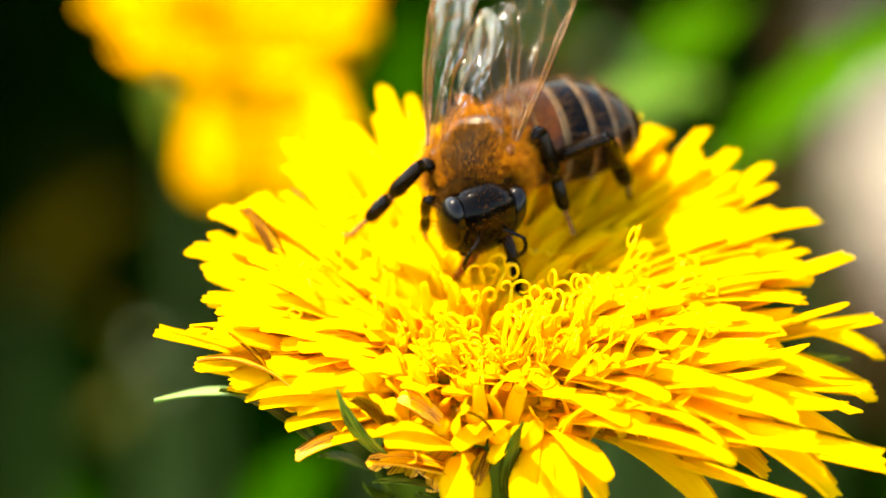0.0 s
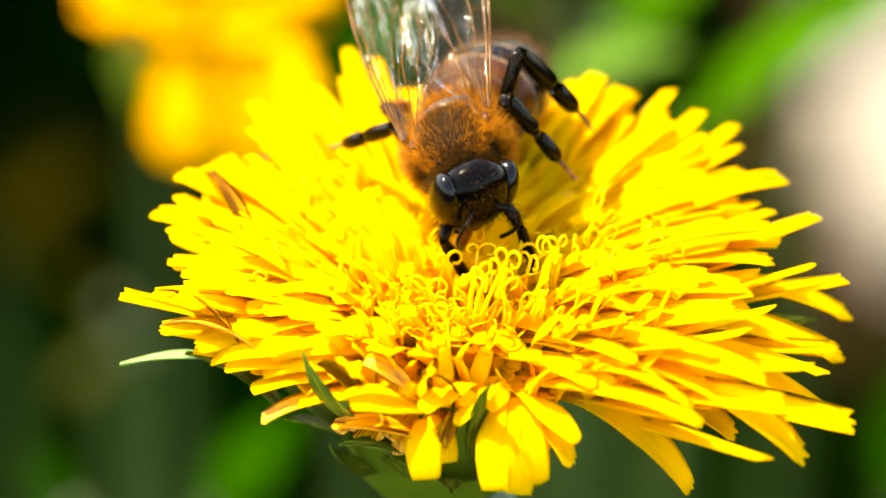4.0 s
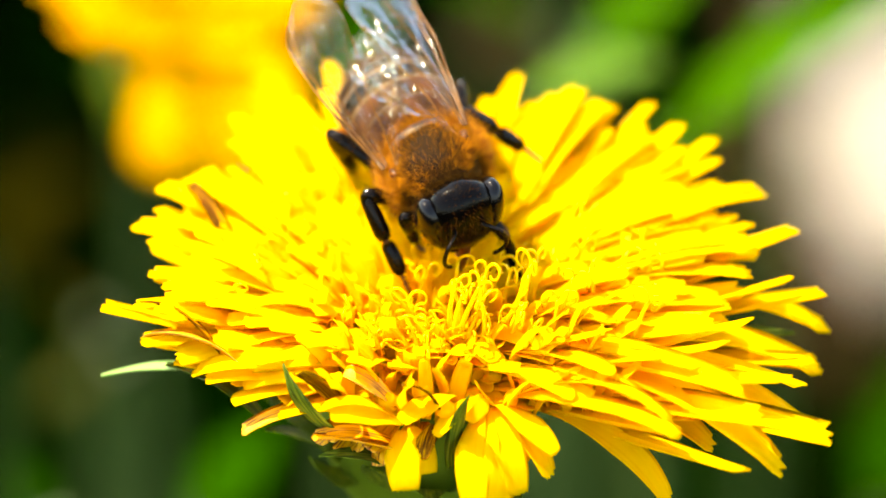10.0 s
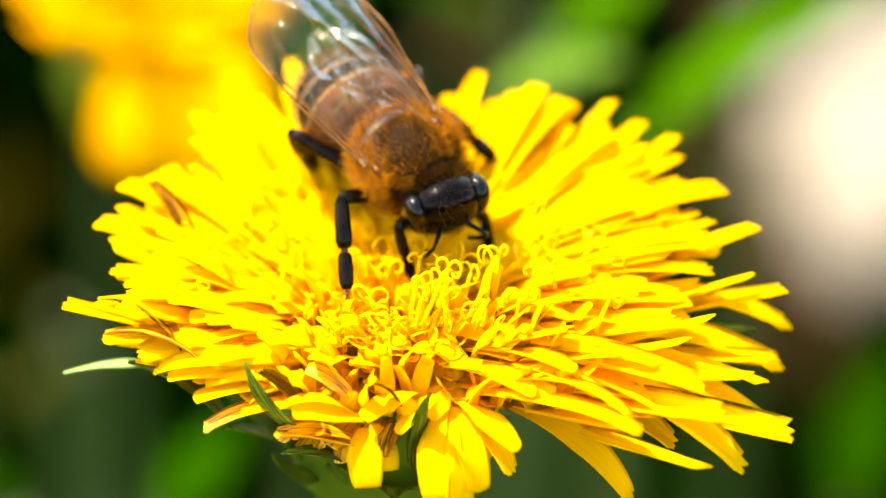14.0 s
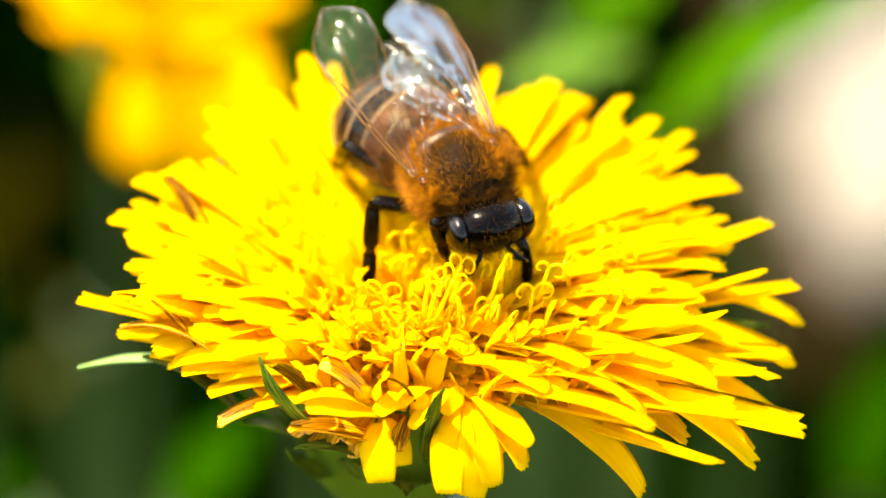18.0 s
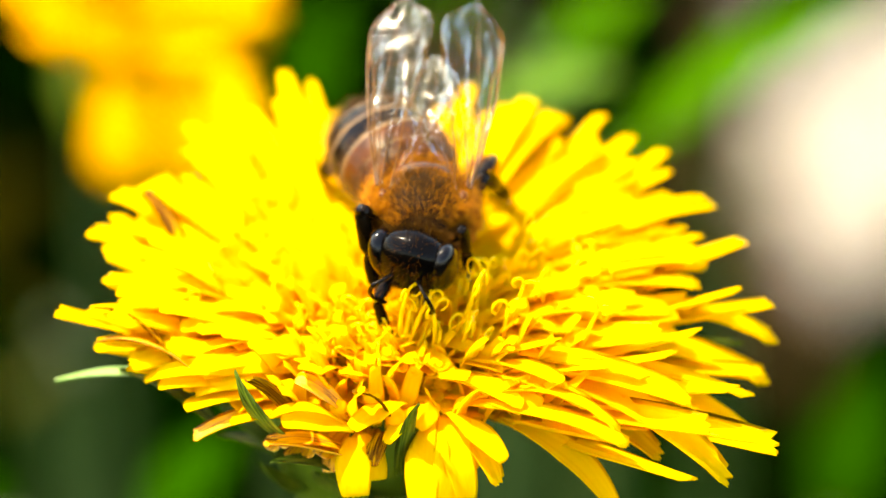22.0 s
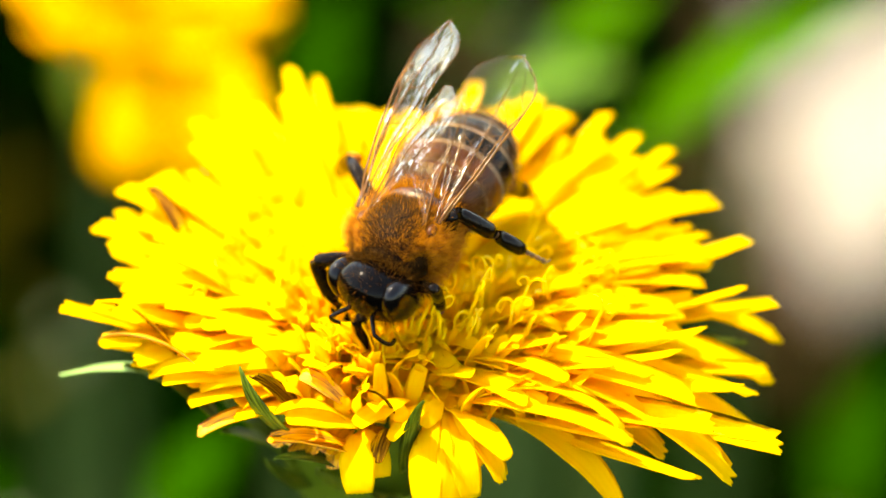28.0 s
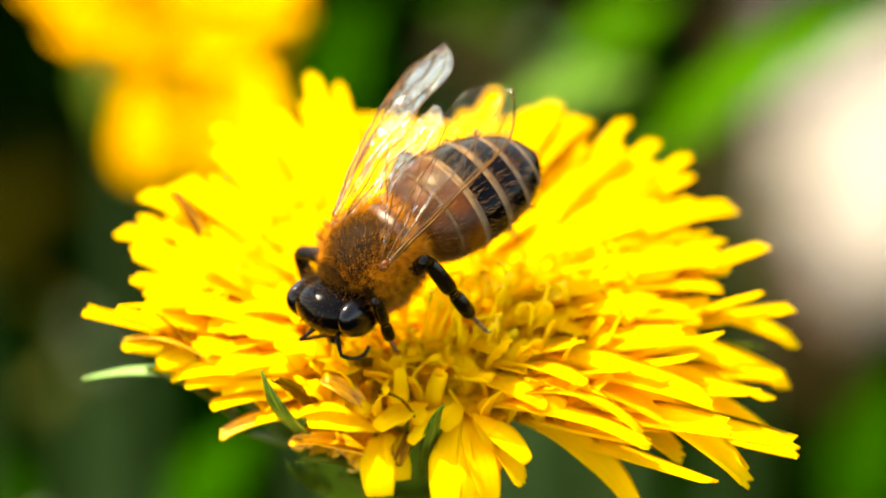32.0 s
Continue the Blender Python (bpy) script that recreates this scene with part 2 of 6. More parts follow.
def tube(bm, pts, radii, seg=8, mat=0, caps=True):
    """A tapered tube along pts."""
    pts = [Vector(p) for p in pts]
    rings, up = [], Vector((0.31, 0.17, 0.94))
    for i, p in enumerate(pts):
        d = (pts[min(i + 1, len(pts) - 1)] - pts[max(i - 1, 0)]).normalized()
        x = d.cross(up)
        if x.length < 0.05:
            x = d.cross(Vector((1, 0, 0)))
        x.normalize()
        y = d.cross(x)
        up = -y if y.dot(up) < 0 else y
        rings.append([bm.verts.new(p + radii[i] * (x * math.cos(2 * math.pi * k / seg) + y * math.sin(2 * math.pi * k / seg))) for k in range(seg)])
    for a, b in zip(rings, rings[1:]):
        flip = False
        for k in range(seg):
            f = bm.faces.new((a[k], a[(k + 1) % seg], b[(k + 1) % seg], b[k]))
            f.material_index = mat
    if caps:
        for ring in (rings[0], rings[-1]):
            c = bm.verts.new(sum((v.co for v in ring), Vector()) / seg)
            for k in range(seg):
                bm.faces.new((ring[k], ring[(k + 1) % seg], c)).material_index = mat


def blob(bm, centre, radii, seg=24, rings=14, wob=0.0, mat=0, turn=None):
    """An ellipsoid with a little unevenness."""
    c, vs = Vector(centre), []
    turn = turn or Matrix.Identity(3)
    for i in range(rings + 1):
        th = math.pi * i / rings
        row = []
        for k in range(seg if 0 < i < rings else 1):
            ph = 2 * math.pi * k / seg
            d = Vector((math.sin(th) * math.cos(ph), math.sin(th) * math.sin(ph), math.cos(th)))
            w = 1 + wob * noise.noise(d * 2.3 + c * 700)
            row.append(bm.verts.new(c + turn @ Vector((d.x * radii[0] * w, d.y * radii[1] * w, d.z * radii[2] * w))))
        vs.append(row)
    for a, b in zip(vs, vs[1:]):
        for k in range(seg):
            q = [a[k % len(a)], b[k % len(b)], b[(k + 1) % len(b)], a[(k + 1) % len(a)]]
            q = [v for j, v in enumerate(q) if v not in q[:j]]
            bm.faces.new(q).material_index = mat


def hairs(bm, spots, length, width, lean, rng):
    """Thin tapering three-sided hairs from (place, normal) spots, combed along lean."""
    for p, nrm in spots:
        d = (nrm + Vector(lean) * rng.uniform(0.6, 1.4) + Vector((rng.gauss(0, .28), rng.gauss(0, .28), rng.gauss(0, .28)))).normalized()
        L = length * rng.uniform(0.6, 1.25)
        x = d.cross(Vector((0.3, 0.5, 0.8))).normalized() * width
        y = d.cross(x).normalized() * width
        bend = Vector(lean) * L * 0.35
        a = [bm.verts.new(p + v) for v in (x, -0.5 * x + 0.87 * y, -0.5 * x - 0.87 * y)]
        b = [bm.verts.new(p + d * L * 0.55 + bend * 0.3 + v * 0.7) for v in (x, -0.5 * x + 0.87 * y, -0.5 * x - 0.87 * y)]
        tip = bm.verts.new(p + d * L + bend)
        for k in range(3):
            bm.faces.new((a[k], a[(k + 1) % 3], b[(k + 1) % 3], b[k]))
            bm.faces.new((b[k], b[(k + 1) % 3], tip))


def spots_on(centre, radii, n, rng, keep=lambda d: True):
    out, c = [], Vector(centre)
    while len(out) < n:
        d = Vector((rng.gauss(0, 1), rng.gauss(0, 1), rng.gauss(0, 1))).normalized()
        if keep(d):
            p = c + Vector((d.x * radii[0], d.y * radii[1], d.z * radii[2]))
            out.append((p, Vector((d.x / radii[0], d.y / radii[1], d.z / radii[2])).normalized()))
    return out


# ---- florets ----
def strap(bow, channel, twist, seed, tip="teeth", width_in=0.3, rows=18, cols=10, taper=0.0):
    """A strap-shaped floret, one unit long along y and one unit wide, with five teeth at its end."""
    rng = random.Random(seed)
    bm = bmesh.new()
    top, low = [], []
    phase = rng.uniform(0, 9)
    for i in range(rows + 1):
        s = i / rows
        if tip == "teeth":
            w = width_in + (1 - width_in) * min(1, s / 0.5) ** 0.8
            w *= 1 - 0.20 * max(0, (s - 0.6) / 0.4) ** 3.2
            w *= 1 - taper * max(0, (s - 0.42) / 0.58) ** 1.3
        else:
            w = (width_in + (1 - width_in) * min(1, s / 0.35)) * max(0.04, 1 - max(0, (s - 0.35) / 0.65) ** 1.7)
        rt, rl = [], []
        for j in range(cols + 1):
            x = j / cols - 0.5
            y = s
            if i == rows and tip == "teeth":
                y += (0.009 if j % 2 == 0 else -0.007) - 0.018 * (2 * x) ** 2 + rng.uniform(-.006, .006)
            z = bow * 4 * s * (1 - s) - 0.05 * max(0, s - .75) ** 1.5 + channel * (2 * x) ** 2 * (0.4 + 0.6 * s) * 0.022
            z += 0.0045 * math.cos(x * 8 * math.pi) * min(1, s * 3)
            z += 0.005 * math.sin(s * 9 + phase + x * 2)
            xx = x * w
            a = twist * s
            zz = z + xx * math.sin(a) * 0.035
            th = 0.008 * (1 - abs(2 * x) ** 4 * 0.7) * (1 - 0.5 * s)
            rt.append(bm.verts.new((xx, y, zz + th)))
            rl.append(bm.verts.new((xx, y, zz - th)))
        top.append(rt)
        low.append(rl)
    for i in range(rows):
        for j in range(cols):
            bm.faces.new((top[i][j], top[i][j + 1], top[i + 1][j + 1], top[i + 1][j]))
            bm.faces.new((low[i][j], low[i + 1][j], low[i + 1][j + 1], low[i][j + 1]))
    for i in range(rows):
        bm.faces.new((top[i][0], top[i + 1][0], low[i + 1][0], low[i][0]))
        bm.faces.new((top[i][cols], low[i][cols], low[i + 1][cols], top[i + 1][cols]))
    for j in range(cols):
        bm.faces.new((top[0][j], low[0][j], low[0][j + 1], top[0][j + 1]))
        bm.faces.new((top[rows][j], top[rows][j + 1], low[rows][j + 1], low[rows][j]))
    return bm


STRAPS = {}
for n_, bow_ in enumerate((-0.10, 0.0, 0.08, 0.16, 0.26)):
    for k_ in range(3):
        STRAPS[n_, k_] = finish(strap(bow_, (0.9, 1.5, -0.5)[k_], (0.5, -0.8, 1.2)[k_], n_ * 7 + k_, taper=(0.28, 0.42, 0.12)[k_]), "petal", petal_mat)
TAPERED = [finish(strap((0.0, 0.08, 0.05, 0.12)[k_], (0.9, 1.3, 0.6, 1.6)[k_], 0.4, 120 + k_, taper=(0.55, 0.7, 0.62, 0.5)[k_]), "petal", petal_mat) for k_ in range(4)]
FAR_STRAPS = [finish(strap(0.08, 0.7, 0.5, 70 + k_), "petal", far_petal_mat) for k_ in range(2)]
STREAKED = [finish(strap(0.05 + 0.08 * k_, 1.6, 0.6, 90 + k_), "petal", petal_under_mat) for k_ in range(2)]
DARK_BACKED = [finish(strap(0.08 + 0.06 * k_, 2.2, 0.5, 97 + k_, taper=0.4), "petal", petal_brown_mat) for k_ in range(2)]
BLADES = [finish(strap((0.1, -0.12, 0.05)[k_], 0.9, 0.8, 40 + k_, tip="point", width_in=0.7), "bract", bract_mat) for k_ in range(3)]
BLADE_PALE = finish(strap(0.04, 0.9, 0.8, 47, tip="point", width_in=0.7), "bract", bract_pale_mat)


def along(a, b, width, roll=0.0, lift=Vector((0, 0, 1))):
    """The pose and scale that lay a one-unit strap from a to b."""
    a, b = Vector(a), Vector(b)
    y = (b - a).normalized()
    x = y.cross(lift).normalized()
    z = x.cross(y)
    m = Matrix((x, y, z)).transposed().to_4x4()
    length = (b - a).length
    return Matrix.Translation(a) @ m @ Matrix.Rotation(roll, 4, 'Y') @ Matrix.Diagonal((width, length, length, 1))


def lay(name, mesh, parent, a, b, width, roll=0.0, label=""):
    ob = new(name, mesh)
    ob.parent = parent
    ob.matrix_basis = along(a, b, width, roll)
    return tagged(ob, label)


def style_mesh(seed):
    """A pollen stalk that forks into two curled arms."""
    rng = random.Random(seed)
    bm = bmesh.new()
    h = rng.uniform(2.0, 3.2) * MM
    lean = rng.uniform(-.25, .25)
    pts = [Vector((lean * h * (i / 5) ** 2, 0.12 * h * math.sin(i * .6), h * i / 5)) for i in range(6)]
    tube(bm, pts, [0.11 * MM] * 4 + [0.10 * MM, 0.085 * MM], 6)
    for side in (-1, 1):
        R, turns = rng.uniform(.32, .55) * MM, rng.uniform(0.55, 1.05)
        arm, a0 = [], 0.0
        base = pts[-1]
        az = rng.uniform(-.5, .5)
        for i in range(13):
            a = turns * 2 * math.pi * i / 12
            r = R * (1 - 0.35 * i / 12)
            x = R - r * math.cos(a)
            z = r * math.sin(a) + 0.15 * MM * i / 12
            arm.append(base + Vector((side * x * math.cos(az), side * x * math.sin(az) + 0.05 * MM * i / 12, z)))
        tube(bm, arm, [0.075 * MM - 0.025 * MM * i / 12 for i in range(13)], 5)
    return finish(bm, "style", style_mat)


def bud_mesh(seed):
    """An unopened floret: a blunt club, ribbed along its length."""
    rng = random.Random(seed)
    bm = bmesh.new()
    h = rng.uniform(2.4, 3.4) * MM
    tube(bm, [Vector((.25 * h * (s - .3) ** 2 * rng.uniform(.8, 1.2), 0, h * s)) for s in (0, .3, .6, .8, .92, .98, 1)],
         [r * MM for r in (.28, .33, .42, .48, .42, .28, .1)], 10)
    return finish(bm, "bud_floret", petal_mat)


BUDS = [bud_mesh(500 + i) for i in range(3)]
STYLES = [style_mesh(300 + i) for i in range(7)]

# Petal tips round the rim of the head, in millimetres from MID: azimuth by x and y, lift by z.
RIM_FRONT = [(-16.5, -1.3, 0.0), (-15.0, -1.9, 0.5), (-13.9, -2.7, 0.9), (-14.6, -2.6, -1.0), (-13.0, -4.0, -1.2), (4.1, -9.1, -3.8), (12.9, -10.3, -2.4), (14.6, -9.5, -3.2), (9.9, -9.6, -1.0), (13.6, -9.1, -0.6), (16.8, -8.6, -2.0), (12.8, -7.8, 0.0), (14.9, -6.5, 0.0), (15.8, -4.7, -1.6), (17.3, 2.1, -3.4), (16.8, -1.0, -3.6), (15.6, -4.8, -3.6), (11.6, -6.9, -3.8), (-14.3, -0.8, -2.2), (-12.3, -3.3, -2.4), (9.8, -6.6, -1.2), (10.9, -7.0, -2.0)]
RIM_BACK = [(16.5, -2.2, -2.2), (12.1, -5.2, 1.0), (13.3, -3.4, 1.0), (17.0, 1.0, -0.6), (15.4, 0.7, 0.5), (15.8, 4.4, 0.5), (14.5, 7.6, 0.5), (12.3, 11.4, 1.0), (10.7, 11.9, 1.5), (9.3, 13.6, 1.6), (7.2, 13.7, 1.6), (5.9, 14.4, 2.0), (2.9, 15.3, 2.2), (1.4, 13.3, 2.0), (-0.3, 13.0, 2.0), (-2.2, 12.8, 2.0), (-4.4, 13.0, 2.0), (-6.4, 15.1, 3.0), (-8.2, 13.0, 2.2), (-10.9, 11.8, 2.0), (-9.7, 11.2, 2.2), (-12.2, 8.3, 1.2), (-13.1, 7.5, 1.2), (-14.4, 7.7, 0.6), (-15.4, 4.9, 0.3), (-13.3, -0.5, 0.8), (-13.4, -1.8, 1.0), (-12.3, 2.5, 1.6)]
MIDDLE = [(-10.9, -4.1, 0.3), (-8.8, -3.4, 0.8), (-7.2, -4.7, 0.6), (-12.9, -4.3, -0.5), (9.9, -1.9, 1.2), (9.0, -6.1, 0.8), (6.9, -6.8, 0.4), (5.1, -7.7, -0.4), (5.4, -2.2, 1.4), (7.8, -0.2, 1.3), (6.7, -4.6, 1.2), (-2.6, -5.9, 0.2), (-4.6, -6.0, 0.3), (8.2, -7.8, -0.3), (11.0, -6.1, 0.4), (11.6, -3.7, 0.9), (-9.3, -5.3, -0.2), (2.6, -6.5, 0.3)]
FALLEN = [((-2.6, -6.8, -2.5), (-5.8, -8.1, -1.2)), ((-2.6, -6.7, -4.0), (-6.6, -7.3, -3.0)), ((-2.6, -6.7, -3.0), (-2.4, -9.3, -4.5)), ((-2.8, -6.4, -2.0), (-5.2, -5.4, -0.6)), ((-3.9, -5.5, -2.6), (-8.2, -6.5, -2.4)), ((-4.7, -4.8, -2.2), (-10.4, -5.7, -2.0)), ((-5.2, -4.2, -2.0), (-11.6, -5.0, -1.4)), ((-4.2, -4.9, -3.4), (-9.9, -6.7, -3.2)), ((1.0, -6.1, -2.5), (0.7, -10.0, -4.6))]
FALLEN += [((1.3, -6.2, -2.4), (2.7, -9.7, -4.4)), ((2.1, -6.4, -2.0), (4.4, -9.0, -2.6)), ((1.6, -6.1, -2.2), (1.8, -10.0, -4.8)), ((2.6, -6.0, -1.6), (9.9, -9.8, -1.0)), ((4.1, -5.5, -2.6), (9.6, -8.2, -6.0)), ((-3.6, -3.4, -1.6), (-9.6, -4.8, -0.6)), ((-0.5, -6.0, -1.6), (-2.6, -7.7, -1.8)), ((0.8, -6.2, -1.5), (-1.0, -8.0, -2.4)), ((3.4, -5.9, -1.4), (5.4, -7.6, -0.8))]


def dandelion(name, label, foot_at, head_at, seed, hero=True):
    rng = random.Random(seed)
    thing = tagged(new(name), label, "flower", "dandelions")
    thing.location = foot_at
    o = Vector(head_at) - Vector(foot_at)
    base = o + Vector((-2.0, 0.6, -4.4)) * MM
    # stem and green cup
    bm = bmesh.new()
    n = 14
    end = base + Vector((0.4, 0.5, -6.5)) * MM
    pts = [Vector((end.x * (i / n) ** 1.6 + 2 * MM * math.sin(i * .5), end.y * (i / n) ** 1.6, end.z * i / n)) for i in range(n + 1)]
    tube(bm, pts, [(2.6 - 0.5 * i / n) * MM for i in range(n + 1)], 14)
    part("stem", bm, stem_mat, thing)
    bm = bmesh.new()
    cup = [(-8.2, 1.9), (-7.4, 3.0), (-6.0, 4.0), (-4.0, 4.5), (-2.0, 4.6), (-0.6, 4.4), (0.4, 4.0), (0.9, 2.2), (1.0, 0.3)]
    tube(bm, [base + Vector((0, 0, z * MM)) for z, r in cup], [r * MM for z, r in cup], 28)
    part("flower_cup", bm, bract_mat, thing)
    for i in range(16):
        a = 2 * math.pi * i / 16 + rng.uniform(-.1, .1)
        d = Vector((math.cos(a), math.sin(a), 0))
        lay("bract", BLADES[i % 3], thing, base + d * 4.2 * MM + Vector((0, 0, -4.6 * MM)),
            base + d * (rng.uniform(6.4, 8.0) if hero else rng.uniform(4.6, 5.4)) * MM + Vector((0, 0, rng.uniform(-2.6, -1.0) * MM)), 1.8 * MM, rng.uniform(-.3, .3))

    def petal(tip, width, bow, kind=None, rise=0.0):
        tip = o + Vector(tip) * MM
        d = tip - base
        d.z = 0
        start = base + d.normalized() * min(d.length * .42, rng.uniform(2.2, 4.0) * MM) + Vector((0, 0, (rise + rng.uniform(-.2, .6)) * MM))
        mesh = kind or STRAPS[bow, rng.randrange(3)]
        if not hero and not kind:
            mesh = FAR_STRAPS[rng.randrange(2)]
        return lay("petal", mesh, thing, start, tip, width * MM, rng.uniform(-.16, .16))

    if hero:
        for i, tip in enumerate(RIM_FRONT):
            low = tip[2] < -3
            petal(tip, rng.uniform(1.7, 2.1) if low else rng.uniform(1.55, 1.95), 3 if low else rng.choice((1, 2)), TAPERED[i % 4] if tip[0] < 0 and i % 3 else None)
        for i, (start, tip) in enumerate(FALLEN):
            m = STREAKED[i % 2] if i in (1, 3, 7) else STRAPS[3 if tip[2] < -4 else 2, i % 3]
            lay("petal", m, thing, o + Vector(start) * MM, o + Vector(tip) * MM, (1.0 if i in (1, 3, 7) else 1.7 if tip[2] < -4 else 1.4) * MM, (i * 37 % 11 - 5) * .05)
            if i not in (1, 3, 7, 13):
                side = Vector((rng.choice((-1, 1)) * rng.uniform(.6, 1.1), rng.uniform(0, .5), rng.uniform(.1, .6)))
                lay("petal", STRAPS[3, i % 3], thing, o + (Vector(start) + side * .4) * MM, o + (Vector(start).lerp(Vector(tip), rng.uniform(.7, .95)) + side) * MM,
                    rng.uniform(1.0, 1.4) * MM, rng.uniform(-.7, .7))
        for i in range(9):
            p = Vector((-6.5 + i * .62 + rng.uniform(-.3, .3), -6.2 - .25 * i + rng.uniform(-.3, .3), -4.0 + rng.uniform(-.5, .4)))
            lay("petal", STREAKED[i % 2], thing, o + (p * .55 + Vector((-.6, -.8, -1.4))) * MM, o + p * MM, rng.uniform(1.1, 1.5) * MM, rng.uniform(-.6, .6))
        for tip in MIDDLE:
            petal(tip, rng.uniform(1.4, 1.75), rng.choice((1, 2, 2)), None, 1.2)
        for tip in RIM_BACK:
            behind = tip[1] > 3 or tip[0] < 0
            petal(tip, rng.uniform(1.7, 2.2) if behind else rng.uniform(1.2, 1.5), 1, TAPERED[rng.randrange(4)] if behind else None)
            for turn in (-.075, .08):
                if behind:
                    p = Matrix.Rotation(turn + rng.uniform(-.03, .03), 3, 'Z') @ Vector(tip) * rng.uniform(.86, .95)
                    petal(p, rng.uniform(1.3, 1.8), 1, TAPERED[rng.randrange(4)])
    else:
        for i in range(44):
            a = 2 * math.pi * i / 44 + rng.uniform(-.1, .1)
            far, z = rng.uniform(7.6, 9.2), rng.uniform(-.8, .8)
            if math.sin(a) < .3 and math.cos(a) > -.5 and i % 4 != 0:
                far, z = rng.uniform(6.5, 8.5), rng.uniform(-6.0, -2.5)
            petal((math.cos(a) * far - 1, math.sin(a) * far, z), rng.uniform(2.4, 3.2), 3 if z < -2 else 2)
        for i in range(22):
            x = -3.6 + 9.8 * (i + rng.uniform(0, 1)) / 22
            lay("petal", FAR_STRAPS[i % 2], thing, o + Vector((x * .6, -4.0 + rng.uniform(-1, 1), -1.5)) * MM,
                o + Vector((x, -11.5 + rng.uniform(-1, 2.5), -7.0 + .1 * abs(x) ** 1.6 + rng.uniform(-.6, 1.5))) * MM, rng.uniform(2.0, 2.8) * MM, rng.uniform(-.3, .3))
    # inner whorls: shorter towards the open middle
    count = 480 if hero else 150
    for i in range(count):
        u = math.sqrt(0.10 + 0.66 * (i + 0.5) / count)
        a = i * 2.39996 + rng.uniform(-.12, .12)
        back, front = max(0, math.sin(a)), max(0, -math.sin(a))
        if hero and front > .12 and u > .5 + .25 * (1 - front):
            continue
        far = 16.6 * (1 + .05 * back - 0.34 * front ** 1.5) if hero else 8.4
        z = -0.8 + 1.2 * min(1, u / 0.7) - front * max(0, u - .3) * 3.2 + back * .5 + rng.uniform(-.5, .4)
        tip = Vector((-2.0, 0.4, 0)) * (1 - u) + Vector((math.cos(a) * far * u, math.sin(a) * far * u, z))
        petal(tip, rng.uniform(1.25, 1.8) * (0.65 + 0.5 * u), rng.choice((1, 2, 2)) if u > .55 else rng.choice((2, 3)), None, 1.5)
    # closed florets still standing in the middle
    for i in range(60 if hero else 0):
        u = 0.44 * math.sqrt((i + .5) / 60)
        a = i * 2.39996
        p = Vector((-1.7 + math.cos(a) * 14 * u, 0.3 + math.sin(a) * 12 * u, -3.7))
        ob = new("bud_floret", BUDS[i % 3])
        ob.parent = thing
        ob.matrix_basis = (Matrix.Translation(o + p * MM) @ Matrix.Rotation(a, 4, 'Z') @ Matrix.Rotation(.15 + 1.3 * u, 4, 'Y')
                           @ Matrix.Scale(rng.uniform(.8, 1.15), 4))
    # the crowd of florets below them, too many to tell apart
    verts, faces = [], []
    for i in range(320):
        u = 0.84 * math.sqrt((i + 0.5) / 320)
        a = i * 2.39996 + 1.0
        far = (16 * (1 + .10 * max(0, math.sin(a)) - 0.55 * max(0, -math.sin(a)) ** 1.5)) if hero else 7.8
        z = -2.2 + 1.5 * min(1, u / 0.7) - max(0, -math.sin(a)) * max(0, u - .3) * 3.2 + max(0, math.sin(a)) * .4 + rng.uniform(-.5, .4)
        tip = o + (Vector((-2.0, 0.4, 0)) * (1 - u) + Vector((math.cos(a) * far * u, math.sin(a) * far * u, z))) * MM
        d = tip - base
        d.z = 0
        m = along(base + d.normalized() * min(d.length * .4, 2.8 * MM) + Vector((0, 0, .9 * MM)), tip, rng.uniform(1.0, 1.6) * MM, rng.uniform(-.3, .3))
        mesh = STRAPS[rng.choice((1, 2)), rng.randrange(3)]
        k = len(verts)
        verts += [m @ v.co for v in mesh.vertices]
        faces += [[k + j for j in f.vertices] for f in mesh.polygons]
    me = bpy.data.meshes.new("floret_mass")
    me.from_pydata(verts, [], faces)
    me.polygons.foreach_set("use_smooth", [True] * len(faces))
    me.materials.append(petal_mat if hero else far_petal_mat)
    crowd = tagged(new("floret_mass", me), "dense mass of yellow florets", kind="stuff")
    crowd.parent = thing
    # curled pollen stalks
    for i in range(110 if hero else 0):
        a = rng.uniform(0, 2 * math.pi)
        u = math.sqrt(rng.uniform(0.004, 0.34 if math.sin(a) > -.2 else 0.07))
        p = Vector((-1.6 * (1 - u) + math.cos(a) * 15 * u, 0.3 + math.sin(a) * 15 * u, 0))
        p.z = -3.6 + 2.2 * min(1, u / 0.6) - 1.2 * max(0, -math.sin(a)) * max(0, u - .35) + rng.uniform(-.3, .9)
        ob = new("style", STYLES[rng.randrange(7)])
        ob.parent = thing
        tilt = 0.15 + 0.75 * u
        ob.matrix_basis = (Matrix.Translation(o + p * MM) @ Matrix.Rotation(a, 4, 'Z') @ Matrix.Rotation(tilt, 4, 'Y')
                           @ Matrix.Rotation(rng.uniform(0, 6.28), 4, 'Z') @ Matrix.Scale(rng.uniform(.7, 1.0), 4))
